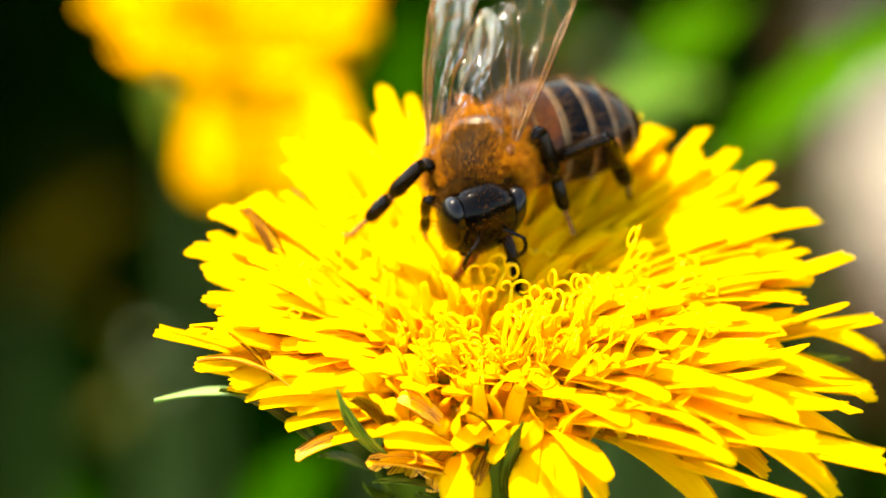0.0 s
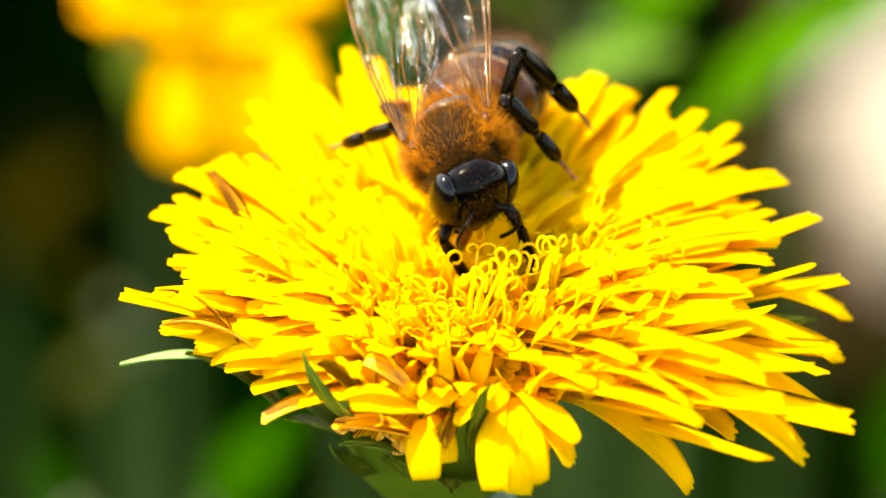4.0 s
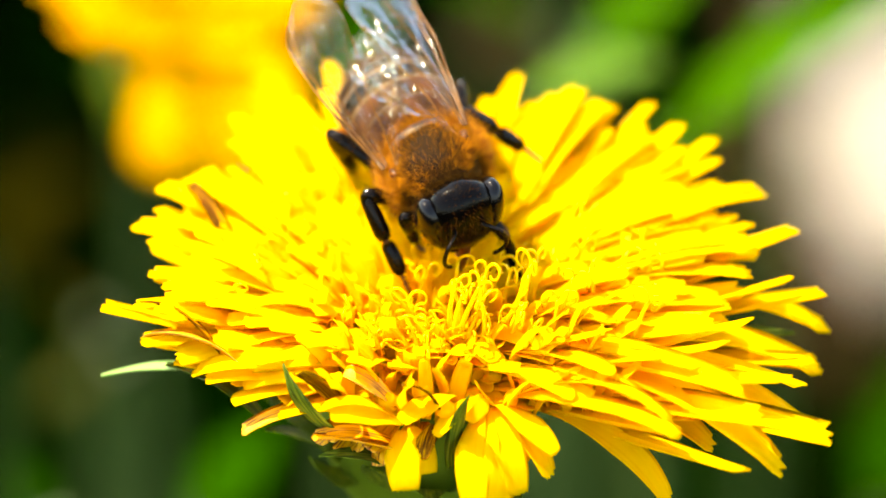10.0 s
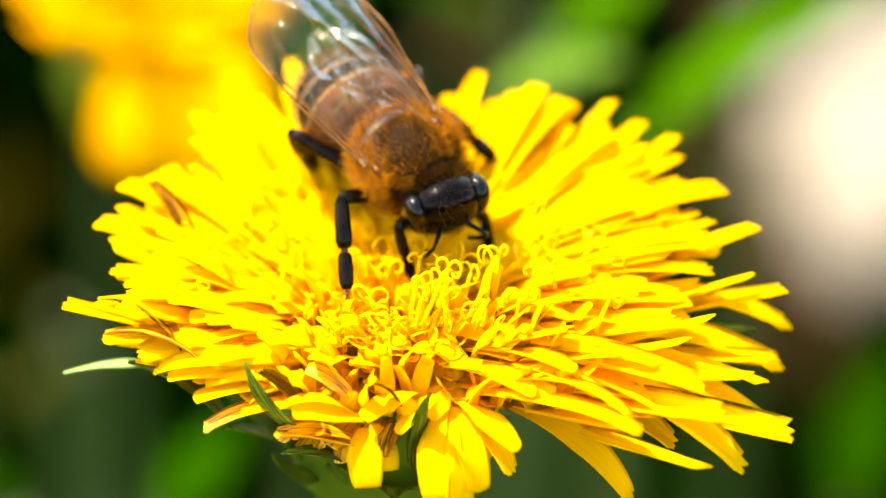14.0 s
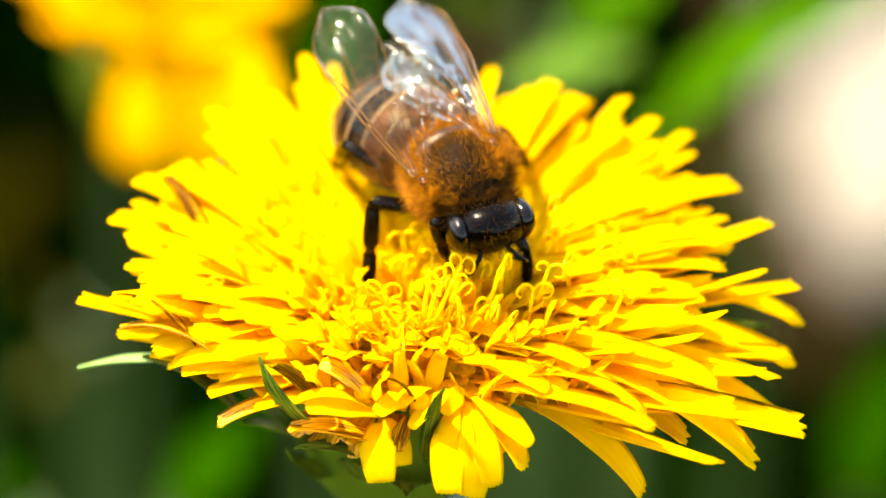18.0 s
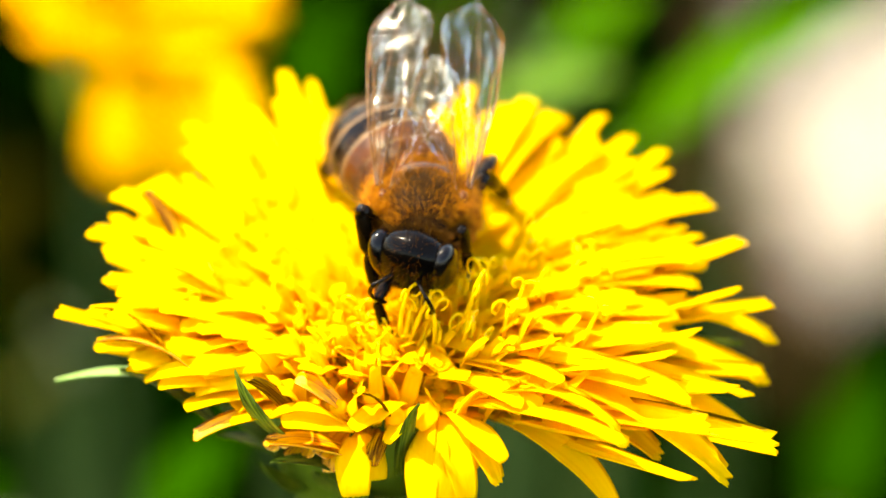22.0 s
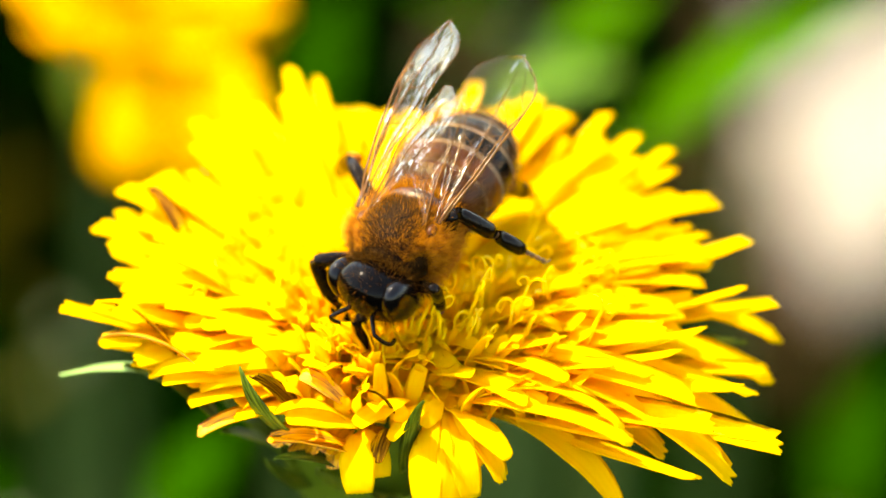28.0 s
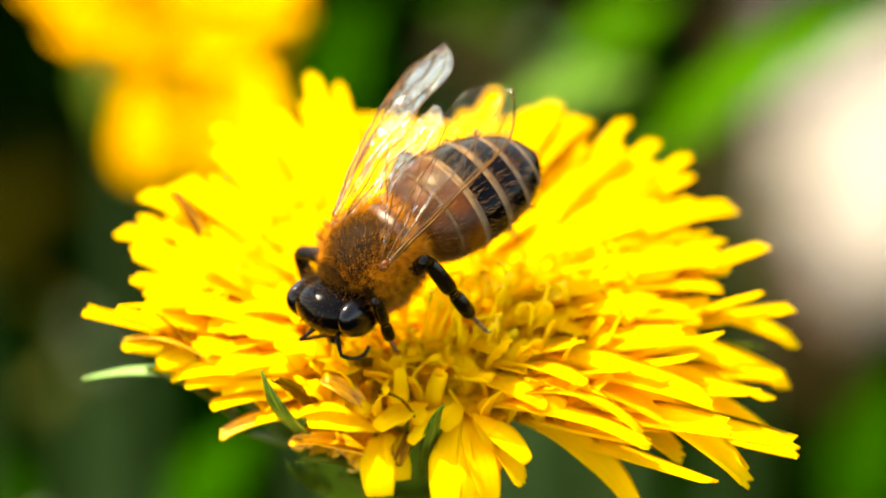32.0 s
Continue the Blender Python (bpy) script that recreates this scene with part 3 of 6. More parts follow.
    # the longest stalks crowd round the middle
    for i in range(190 if hero else 0):
        p = Vector((rng.uniform(-6.0, 7.0), rng.uniform(-6.2, 2.0), -2.9))
        foot_ = o + p * MM
        lay("petal", STRAPS[rng.choice((2, 3)), rng.randrange(3)], thing, foot_,
            foot_ + Vector((p.x * .16 + rng.uniform(-.9, .9), rng.uniform(-1.6, .2), rng.uniform(2.4, 4.4) - .5 * max(0, -4.0 - p.y))) * MM, rng.uniform(.6, 1.0) * MM, rng.uniform(-1.2, 1.2))
    for i in range(34 if hero else 0):
        p = Vector((rng.uniform(-3.5, 8.0), rng.uniform(-3.4, 3.6), -2.0)) if i < 22 else Vector((rng.uniform(-1.0, 4.4), rng.uniform(-3.2, -0.8), -1.2))
        ob = new("style", STYLES[rng.randrange(7)])
        ob.parent = thing
        ob.matrix_basis = (Matrix.Translation(o + p * MM) @ Matrix.Rotation(rng.uniform(-.3, .3), 4, 'X') @ Matrix.Rotation(rng.uniform(-.1, .4), 4, 'Y')
                           @ Matrix.Rotation(rng.uniform(0, 6.28), 4, 'Z') @ Matrix.Diagonal((1.0, 1.0, rng.uniform(1.0, 1.5), 1)))
    return thing


flower = dandelion("dandelion", "fully open yellow dandelion head with curled pollen stalks",
                   (0.004, 0.006, 0.0), MID, 11)
foot = Vector(flower.location)
for (start, tip), w, mesh, roll in (
        (((-12.0, -0.6, -3.9), (-16.7, -1.2, -4.0)), 1.4, BLADE_PALE, 0.4), (((-9.2, -3.3, -4.7), (-13.6, -2.5, -2.4)), 2.2, BLADES[0], 0.3),
        (((-5.4, -6.0, -3.8), (-8.0, -6.7, 0.7)), 1.5, BLADES[1], 0.7), (((-0.2, -6.7, -5.0), (0.5, -8.6, 0.3)), 1.3, BLADES[2], 0.5),
        (((-2.4, -6.6, -5.4), (-6.4, -7.3, -4.1)), 1.7, BLADES[0], 0.2), (((0.2, -4.4, -6.6), (2.9, -9.4, -4.7)), 1.6, BLADES[1], 0.5),
        (((8.0, 1.4, -5.0), (15.7, 0.2, -2.4)), 2.2, BLADES[2], 0.3)):
    lay("bract", mesh, flower, MID - foot + Vector(start) * MM, MID - foot + Vector(tip) * MM, w * MM, roll)
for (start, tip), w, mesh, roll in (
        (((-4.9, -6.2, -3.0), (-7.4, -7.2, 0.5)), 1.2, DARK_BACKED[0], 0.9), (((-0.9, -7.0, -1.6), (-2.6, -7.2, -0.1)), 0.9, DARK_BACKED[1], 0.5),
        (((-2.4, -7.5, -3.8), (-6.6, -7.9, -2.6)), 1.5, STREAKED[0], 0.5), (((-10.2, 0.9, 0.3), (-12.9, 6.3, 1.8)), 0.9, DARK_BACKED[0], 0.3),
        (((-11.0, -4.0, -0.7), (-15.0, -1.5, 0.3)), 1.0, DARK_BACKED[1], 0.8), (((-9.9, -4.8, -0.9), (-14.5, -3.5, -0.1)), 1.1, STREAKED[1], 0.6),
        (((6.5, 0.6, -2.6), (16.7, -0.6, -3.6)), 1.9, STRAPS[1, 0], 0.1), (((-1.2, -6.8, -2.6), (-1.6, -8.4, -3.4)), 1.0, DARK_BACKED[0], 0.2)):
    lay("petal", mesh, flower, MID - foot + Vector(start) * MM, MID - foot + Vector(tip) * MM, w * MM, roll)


# ---- the bee ----
bee = tagged(new("honey_bee"), "brown furry honey bee with clear veined wings feeding on the dandelion", "bee")
BR = random.Random(5)


def leg_pair(side, n):
    """Thigh with its lower leg: shin, long first foot joint as stout as the shin, and the thin clawed toes."""
    LF = {1: 2.3, 2: 3.3, 3: 4.6}[n] * MM
    LT = {1: 4.2, 2: 5.2, 3: 6.0}[n] * MM
    tib, first = LT * {1: .40, 2: .42, 3: .46}[n], LT * {1: .32, 2: .34, 3: .32}[n]
    fat = {1: 0.85, 2: 1.05, 3: 1.0}[n]
    bm = bmesh.new()
    tube(bm, [(0, LF * s, 0.06 * MM * math.sin(s * 3)) for s in (0, .06, .2, .45, .7, .9, 1)],
         [fat * r * MM for r in (.22, .28, .27, .32, .33, .30, .22)], 12)
    thigh = part("leg", bm, leg_mat, bee)
    bm = bmesh.new()
    widths = {1: (.19, .27, .31, .32, .24), 2: (.20, .29, .34, .36, .27), 3: (.2, .31, .40, .46, .34)}[n]
    tube(bm, [(0, tib * s, 0) for s in (0, .12, .45, .85, 1)], [fat * r * MM for r in widths], 12)
    tube(bm, [(0, tib - .1 * MM, 0), (0, tib + .12 * MM, 0), (0, tib + .3 * MM, 0)], [.13 * MM, .17 * MM, .13 * MM], 8, 2)
    tube(bm, [(0, tib + .2 * MM + (first - .2 * MM) * s, 0) for s in (0, .12, .5, .85, 1)],
         [fat * r * MM for r in ((.22, .30, .33, .31, .2) if n < 3 else (.3, .40, .42, .38, .24))], 12)
    joint = (LT - tib - first) / 4
    for k in range(4):
        y = tib + first + joint * k
        tube(bm, [(0, y, -0.02 * MM * k), (0, y + joint * .7, -0.03 * MM * k), (0, y + joint, -0.03 * MM * k)], [.07 * MM, .13 * MM, .07 * MM], 8, 1)
    for s in (-1, 1):
        tube(bm, [(0, LT, -.1 * MM), (s * .12 * MM, LT + .14 * MM, -.12 * MM), (s * .16 * MM, LT + .2 * MM, -.26 * MM)], [.05 * MM, .04 * MM, .015 * MM], 5, 1)
    shin = part("lower_leg", bm, [leg_mat, foot_mat, fur_pale_mat], thigh)
    shin.location = (0, LF, 0)
    bm = bmesh.new()
    sp = []
    for k in range(170):
        y, a = BR.uniform(.1, .95) * LF, BR.uniform(0, 6.28)
        sp.append((Vector((math.cos(a) * fat * .28 * MM, y, math.sin(a) * fat * .28 * MM)), Vector((math.cos(a), .4, math.sin(a))).normalized()))
    hairs(bm, sp, .4 * MM, .011 * MM, (0, .5, 0), BR)
    tagged(part("leg_hair", bm, fur_dark_mat, thigh, "short brown leg hair"), kind="stuff")
    if n == 3:
        bm = bmesh.new()
        blob(bm, (0, 0, 0), (.42 * MM, .85 * MM, .36 * MM), 18, 12, .3)
        load = part("pollen_load", bm, pollen_mat, shin, "lump of orange pollen")
        load.location = (side * .3 * MM, tib * .62, .1 * MM)
    return thigh, shin


def bee_body():
    bm = bmesh.new()
    blob(bm, (0, 0, 0), (1.95 * MM, 2.05 * MM, 1.75 * MM), 32, 20, .04)
    thorax = part("thorax", bm, thorax_mat, bee, "dark brown furry thorax")
    bm = bmesh.new()
    blob(bm, (0, -1.42 * MM, .86 * MM), (1.3 * MM, .62 * MM, .66 * MM), 24, 14, .03)
    part("scutellum", bm, ridge_mat, thorax, "red-brown shining ridge")
    for s in (-1, 1):
        bm = bmesh.new()
        blob(bm, (s * 1.7 * MM, .1 * MM, 1.0 * MM), (.24 * MM, .36 * MM, .22 * MM), 12, 8)
        part("wing_hinge", bm, amber_mat, thorax)
        for n, c in ((1, (.75, 1.35, -1.35)), (2, (1.1, -.1, -1.55)), (3, (1.15, -.9, -1.45))):
            bm = bmesh.new()
            blob(bm, (s * c[0] * MM, c[1] * MM, (c[2] + .15) * MM), (.42 * MM, .42 * MM, .45 * MM), 12, 8)
            part("hip", bm, leg_mat, thorax)
    bm = bmesh.new()
    rim = spots_on((0, 0, 0), (1.95 * MM, 2.05 * MM, 1.75 * MM), 10000, BR, lambda d: -.85 < d.z < .3 + .3 * BR.random() and d.y < .5)
    hairs(bm, rim, .95 * MM, .0075 * MM, (0, -.25, .12), BR)
    hairs(bm, spots_on((0, -1.42 * MM, .86 * MM), (1.3 * MM, .62 * MM, .66 * MM), 700, BR, lambda d: d.z > -.4 and d.y < -.25), .55 * MM, .007 * MM, (0, -.6, .1), BR)
    hairs(bm, spots_on((0, 0, 0), (1.95 * MM, 2.05 * MM, 1.75 * MM), 7000, BR, lambda d: .25 < d.z < .3 + .3 * abs(d.x) + .7 * BR.random() ** 3.2 and -.8 < d.y < .8), .3 * MM, .006 * MM, (0, -.3, .1), BR)
    tagged(part("thorax_fur", bm, fur_mat, thorax, "thick amber fur"), kind="stuff")
    bm = bmesh.new()
    hairs(bm, spots_on((0, 0, 0), (1.95 * MM, 2.05 * MM, 1.75 * MM), 9000, BR, lambda d: d.z > .4), .2 * MM, .0045 * MM, (0, -.5, 0), BR)
    # Thorax front: the shade behind the head is put in as dark fur.
    hairs(bm, spots_on((0, 0, 0), (1.95 * MM, 2.05 * MM, 1.75 * MM), 1800, BR, lambda d: d.y > .4 and -.6 < d.z < .4), .45 * MM, .006 * MM, (0, .1, .1), BR)
    tagged(part("short_fur", bm, fur_dark_mat, thorax, "short sparse brown fur"), kind="stuff")

    # head, in its own space: the neck at the origin, the face forward and down
    bm = bmesh.new()
    blob(bm, (0, .9 * MM, -.15 * MM), (1.66 * MM, 1.2 * MM, 1.9 * MM), 28, 18, .03)
    blob(bm, (0, 1.25 * MM, -1.15 * MM), (.75 * MM, .55 * MM, .6 * MM), 16, 10)
    for s in (-1, 1):
        tube(bm, [(s * .5 * MM, 1.2 * MM, -1.45 * MM), (s * .42 * MM, 1.4 * MM, -1.8 * MM), (s * .1 * MM, 1.45 * MM, -2.0 * MM)], [.22 * MM, .2 * MM, .08 * MM], 8)
    head = part("head", bm, black_mat, bee, "glossy black head")
    for s in (-1, 1):
        bm = bmesh.new()
        blob(bm, (s * 1.13 * MM, .9 * MM, -.1 * MM), (.62 * MM, .94 * MM, 1.48 * MM), 24, 16, 0, 0, Matrix.Rotation(s * .2, 3, 'Y'))
        part("eye", bm, eye_mat, head, "large black shining eye")
        bm = bmesh.new()
        base = Vector((s * .32, 1.62, .15)) * MM
        elbow = base + Vector((s * .75, 1.0, .35)) * MM
        last, line, fat = elbow, [base, base.lerp(elbow, .5) + Vector((0, .05, .08)) * MM], [.11 * MM, .1 * MM]
        for k in range(9):
            nxt = last + Vector((s * .10 - s * .03 * k, .06 - .02 * k, -.19 - .005 * k)) * MM
            line += [last, last.lerp(nxt, .15), last.lerp(nxt, .9)]
            fat += [.065 * MM, .09 * MM, .09 * MM]
            last = nxt
        tube(bm, line + [last], fat + [.04 * MM], 8)
        part("antenna", bm, leg_mat, head)
    for k in range(3):
        bm = bmesh.new()
        x = (k - 1) * .28 * MM
        blob(bm, (x, (.75 if k == 1 else .6) * MM, 1.5 * MM), (.11 * MM, .11 * MM, .09 * MM), 10, 6)
        part("small_eye", bm, eye_mat, head)
    bm = bmesh.new()
    tube(bm, [Vector((0, 1.3, -1.7)) * MM, Vector((0, 1.35, -2.4)) * MM, Vector((0, 1.25, -3.4)) * MM, Vector((0, 1.0, -4.6)) * MM], [.34 * MM, .3 * MM, .22 * MM, .09 * MM], 10)
    part("tongue", bm, tongue_mat, head, "red-brown tongue")
    bm = bmesh.new()
    hairs(bm, spots_on((0, .85 * MM, -.1 * MM), (1.7 * MM, 1.1 * MM, 1.8 * MM), 420, BR, lambda d: d.y > .1 and d.z < .55 and abs(d.x) < .7 or d.z < -.4),
          .34 * MM, .010 * MM, (0, .2, -.2), BR)
    hairs(bm, spots_on((0, .1 * MM, -.1 * MM), (1.3 * MM, .5 * MM, 1.2 * MM), 700, BR, lambda d: d.y < .3), .5 * MM, .012 * MM, (0, 0, .1), BR)
    hairs(bm, spots_on((0, .9 * MM, -.15 * MM), (1.66 * MM, 1.2 * MM, 1.9 * MM), 700, BR, lambda d: abs(d.x) < .42 and d.z > .2 or d.y < -.1), .4 * MM, .006 * MM, (0, .1, .2), BR)
    tagged(part("face_fur", bm, fur_dark_mat, head, "short brown facial hair"), kind="stuff")

    # abdomen: overlapping rings from the waist back
    hub = None
    def girth(s):
        return (1.0 - (abs(s - .40) / .61) ** 2.3) ** (1.0 if s < .4 else .62) * 2.2 * MM if s > .1 else (.9 + 9 * s) * MM
    def spine(s):
        return Vector((0, -6.5 * s * MM, (-.4 * s - .5 * max(0, s - .6)) * MM))
    cuts = [0.0, .18, .36, .54, .71, .86, 1.0]
    for i in range(6):
        bm = bmesh.new()
        a, b = cuts[i], cuts[i + 1] + (.03 if i < 5 else 0)
        rows_, seg = [], 32
        for k in range(9):
            s = min(a + (b - a) * k / 8, .999)
            r = max(.12 * MM, girth(s)) * (1 + .04 * (k / 8))
            rows_.append([bm.verts.new(spine(s) + Vector((math.cos(6.2832 * j / seg) * r, 0, math.sin(6.2832 * j / seg) * r * .86))) for j in range(seg)])
        for k, (p, q) in enumerate(zip(rows_, rows_[1:])):
            for j in range(seg):
                f = bm.faces.new((p[j], p[(j + 1) % seg], q[(j + 1) % seg], q[j]))
                f.material_index = 1 if (k < 2 and i > 0) or k >= 7 else 0
        for ring in (rows_[0], rows_[-1]):
            bm.faces.new(ring)
        ring = part("abdomen" if i == 0 else "abdomen_ring", bm, [amber_mat if i < 2 else black_mat, band_mat if i > 0 else amber_mat],
                    bee if i == 0 else hub, "amber and black banded abdomen" if i == 0 else "")
        hub = hub or ring
    bm = bmesh.new()
    sp = []
    for k in range(3000):
        s = BR.choice((BR.uniform(.02, .2), BR.uniform(.02, .98), BR.choice((.19, .37, .55, .72)) + BR.gauss(.02, .012)))
        s = min(max(s, .02), .97)
        a = BR.uniform(0, 6.2832)
        r = max(.1 * MM, girth(s))
        sp.append((spine(s) + Vector((math.cos(a) * r, 0, math.sin(a) * r * .86)), Vector((math.cos(a), .15, math.sin(a))).normalized()))
    hairs(bm, sp, .38 * MM, .010 * MM, (0, -.9, 0), BR)
    tagged(part("abdomen_fur", bm, fur_pale_mat, hub, "pale tan hair bands"), kind="stuff")
    return head, hub


def wing(side):
    """The long front wing with its stiff leading edge, and the smaller rear wing hooked behind it."""
    def sheet(length, lead, trail, rows=26, cols=9, seed=0):
        bm = bmesh.new()
        th = .008 * MM
        up, dn = [], []
        for i in range(rows + 1):
            s = i / rows
            a, b = lead(s), trail(s)
            ru, rd = [], []
            for j in range(cols + 1):
                x = a + (b - a) * j / cols
                z = .10 * MM * math.sin(j * 2.1 + s * 4) * min(1, s * 4) + .18 * MM * noise.noise(Vector((s * 5, j * .5, seed)))
                z += .25 * MM * math.sin(math.pi * s) + .22 * MM * math.sin(j * 2.6 + s * 15) * math.exp(-((s - .36) / .16) ** 2) * (j / cols)
                ru.append(bm.verts.new((side * x, length * s, z + th)))
                rd.append(bm.verts.new((side * x, length * s, z - th)))
            up.append(ru)
            dn.append(rd)
        for i in range(rows):
            for j in range(cols):
                bm.faces.new((up[i][j], up[i][j + 1], up[i + 1][j + 1], up[i + 1][j]))
                bm.faces.new((dn[i][j], dn[i + 1][j], dn[i + 1][j + 1], dn[i][j + 1]))
            for g in (0, cols):
                bm.faces.new((up[i][g], up[i + 1][g], dn[i + 1][g], dn[i][g]))

        def at(s, f):
            i, j = min(int(s * rows), rows - 1), min(int(f * cols), cols - 1)
            u, v = s * rows - i, f * cols - j
            return (up[i][j].co * (1 - u) * (1 - v) + up[i + 1][j].co * u * (1 - v) + up[i][j + 1].co * (1 - u) * v + up[i + 1][j + 1].co * u * v)
        return bm, at

    def veins(at, lines):
        made = []
        for pts, r in lines:
            bm = bmesh.new()
            out = []
            for (s0, f0), (s1, f1) in zip(pts, pts[1:]):
                for k in range(5):
                    out.append(at(s0 + (s1 - s0) * k / 5, f0 + (f1 - f0) * k / 5))
            out.append(at(*pts[-1]))
            tube(bm, out, [.72 * r * MM * (1 - .5 * k / len(out)) for k in range(len(out))], 5)
            made.append(bm)
        return made

    def lead(s):
        return MM * (-.15 - .35 * math.sin(min(1, s * 1.15) * 2.2) + (1.5 * max(0, (s - .8) / .2) ** 2.2))

    def trail(s):
        return MM * (.12 + 2.35 * math.sin(min(1, s / .82) * math.pi / 2) ** 1.3 - 1.55 * max(0, (s - .82) / .18) ** 1.8)
    bm, at = sheet(9.2 * MM, lead, trail, seed=side)
    lines = [([(0, 0), (.25, 0), (.5, 0), (.75, 0), (.9, 0), (1, .1)], .095), ([(0, .2), (.3, .1), (.6, .09), (.72, 0)], .085),
             ([(0, .5), (.25, .35), (.5, .33), (.72, .38), (.9, .42)], .045), ([(0, .8), (.2, .7), (.45, .72), (.6, .8), (.68, .98)], .04),
             ([(.3, .1), (.42, .33)], .03), ([(.5, .33), (.55, .12)], .03), ([(.6, .09), (.72, .38)], .03), ([(.42, .34), (.46, .72)], .03),
             ([(.62, .36), (.64, .62), (.8, .8)], .03), ([(.6, .8), (.64, .6)], .03), ([(.72, .03), (.82, .2), (.95, .25)], .03),
             ([(.12, .95), (.4, 1), (.7, 1), (.9, 1), (1, .7)], .022)]
    vb = veins(at, lines)
    fore = part("wing", bm, wing_mat, bee, "clear amber-tinted front wing")
    for v in vb:
        part("vein", v, vein_mat, fore)
    bm, at = sheet(6.3 * MM, lambda s: MM * (.35 + 1.5 * s ** .8 + .9 * max(0, s - .8)), lambda s: MM * (.45 + 3.2 * math.sin(min(1, s / .7) * 1.57) ** 1.2 - 1.1 * max(0, (s - .7) / .3) ** 2), 20, 7, 5 + side)
    vb = veins(at, [([(0, 0), (.4, 0), (.8, 0), (1, .2)], .05), ([(0, .5), (.3, .4), (.6, .45), (.85, .5)], .035), ([(.3, .4), (.4, .1)], .03), ([(.2, .5), (.45, .8), (.6, .98)], .03)])
    hind = part("rear_wing", bm, wing_mat, fore, "small clear rear wing")
    hind.location = (0, -.3 * MM, -.22 * MM)
    for v in vb:
        part("vein", v, vein_mat, fore).location = hind.location
    return fore


bee_head, bee_abdomen = bee_body()
wing_r, wing_l = wing(1), wing(-1)
leg_r1, shin_r1 = leg_pair(1, 1)
leg_r2, shin_r2 = leg_pair(1, 2)
leg_r3, shin_r3 = leg_pair(1, 3)
leg_l1, shin_l1 = leg_pair(-1, 1)
leg_l2, shin_l2 = leg_pair(-1, 2)
leg_l3, shin_l3 = leg_pair(-1, 3)
bee.scale = (1.08, 1.08, 1.08)
bee_head.scale = (1.1, 1.05, 1.05)
bee_abdomen.scale = (1.12, 1.12, 1.12)

# ---- the ground and what grows on it ----
bm = bmesh.new()
rings_ = [0.0, .05, .1, .15, .2, .25, .3, .35, .4, .5, .7, 1.2, 3, 10, 40, 200, 900]
old = None
for r_ in rings_:
    row_ = [bm.verts.new((math.cos(2 * math.pi * k / 48) * r_, .2 + math.sin(2 * math.pi * k / 48) * r_,
                          (.004 * noise.noise(Vector((math.cos(2 * math.pi * k / 48) * r_ * 20, math.sin(2 * math.pi * k / 48) * r_ * 20, 3))) - .004) if .04 < r_ < .9 else -.004))
            for k in range(48 if r_ else 1)]
    if old:
        for k in range(48):
            q_ = [old[k % len(old)], row_[k], row_[(k + 1) % 48], old[(k + 1) % len(old)]]
            bm.faces.new([v for j, v in enumerate(q_) if v not in q_[:j]])
    old = row_
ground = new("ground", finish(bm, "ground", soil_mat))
tagged(ground, "garden soil with shade put into its dark colour", "ground", kind="structure")


def grass(rng, count, where, height, width, material, name, label):
    bm = bmesh.new()
    for _ in range(count):
        x, y = where(rng)
        h, w = height * rng.uniform(.5, 1.2), width * rng.uniform(.6, 1.3)
        a, lean = rng.uniform(0, 6.28), rng.uniform(.1, .9)
        d, side = Vector((math.cos(a), math.sin(a), 0)), Vector((-math.sin(a), math.cos(a), 0))
        last = None
        for k in range(5):
            s = k / 4
            c = Vector((x, y, -.003)) + Vector((0, 0, h * (s - .3 * lean * s * s))) + d * h * lean * s * s
            ww = w * (1 - s ** 2) + .0001
            now = [bm.verts.new(c - side * ww), bm.verts.new(c + d * w * .3 * (1 - s)), bm.verts.new(c + side * ww)]
            if last:
                bm.faces.new((last[0], last[1], now[1], now[0]))
                bm.faces.new((last[1], last[2], now[2], now[1]))
            last = now
    return tagged(new(name, finish(bm, name, material)), label, "grass", kind="stuff")


def big_leaf(name, label, a, b, width, material, bow_n, roll, category="leaf"):
    """A broad lobed leaf from a to b."""
    bm = strap((.02, .12, .25)[bow_n], .9, .5, int(abs(a[0]) * 9999) + bow_n, tip="point", width_in=.35, rows=22, cols=8)
    rng = random.Random(bow_n + int(width * 1e5))
    for v in bm.verts:
        v.co.x *= 1 + .25 * math.sin(v.co.y * 31 + rng.random() * .2)
    ob = new(name, finish(bm, name, material))
    ob.matrix_basis = along(a, b, width, roll)
    bm = bmesh.new()
    L = (Vector(b) - Vector(a)).length
    tube(bm, [(0, s / 10, (.02, .12, .25)[bow_n] * .4 * s * (1 - s / 10) - .006) for s in range(10)], [.028 * (1 - s / 11) for s in range(10)], 8)
    part("midrib", bm, material, ob)
    if min(a[2], b[2]) > .02:
        bm = bmesh.new()
        q = Vector(a)
        tube(bm, [q, q + Vector((0, .002, -.01)), Vector((q.x, q.y + .008, q.z * .5)), Vector((q.x, q.y + .012, -.006))], [.0009, .001, .0012, .0015], 8)
        stalk = part("stalk", bm, stem_mat, ob)
        stalk.matrix_parent_inverse = ob.matrix_basis.inverted()
    return tagged(ob, label, category, "dead leaves" if "dead" in label or "dry" in label else "green leaves")


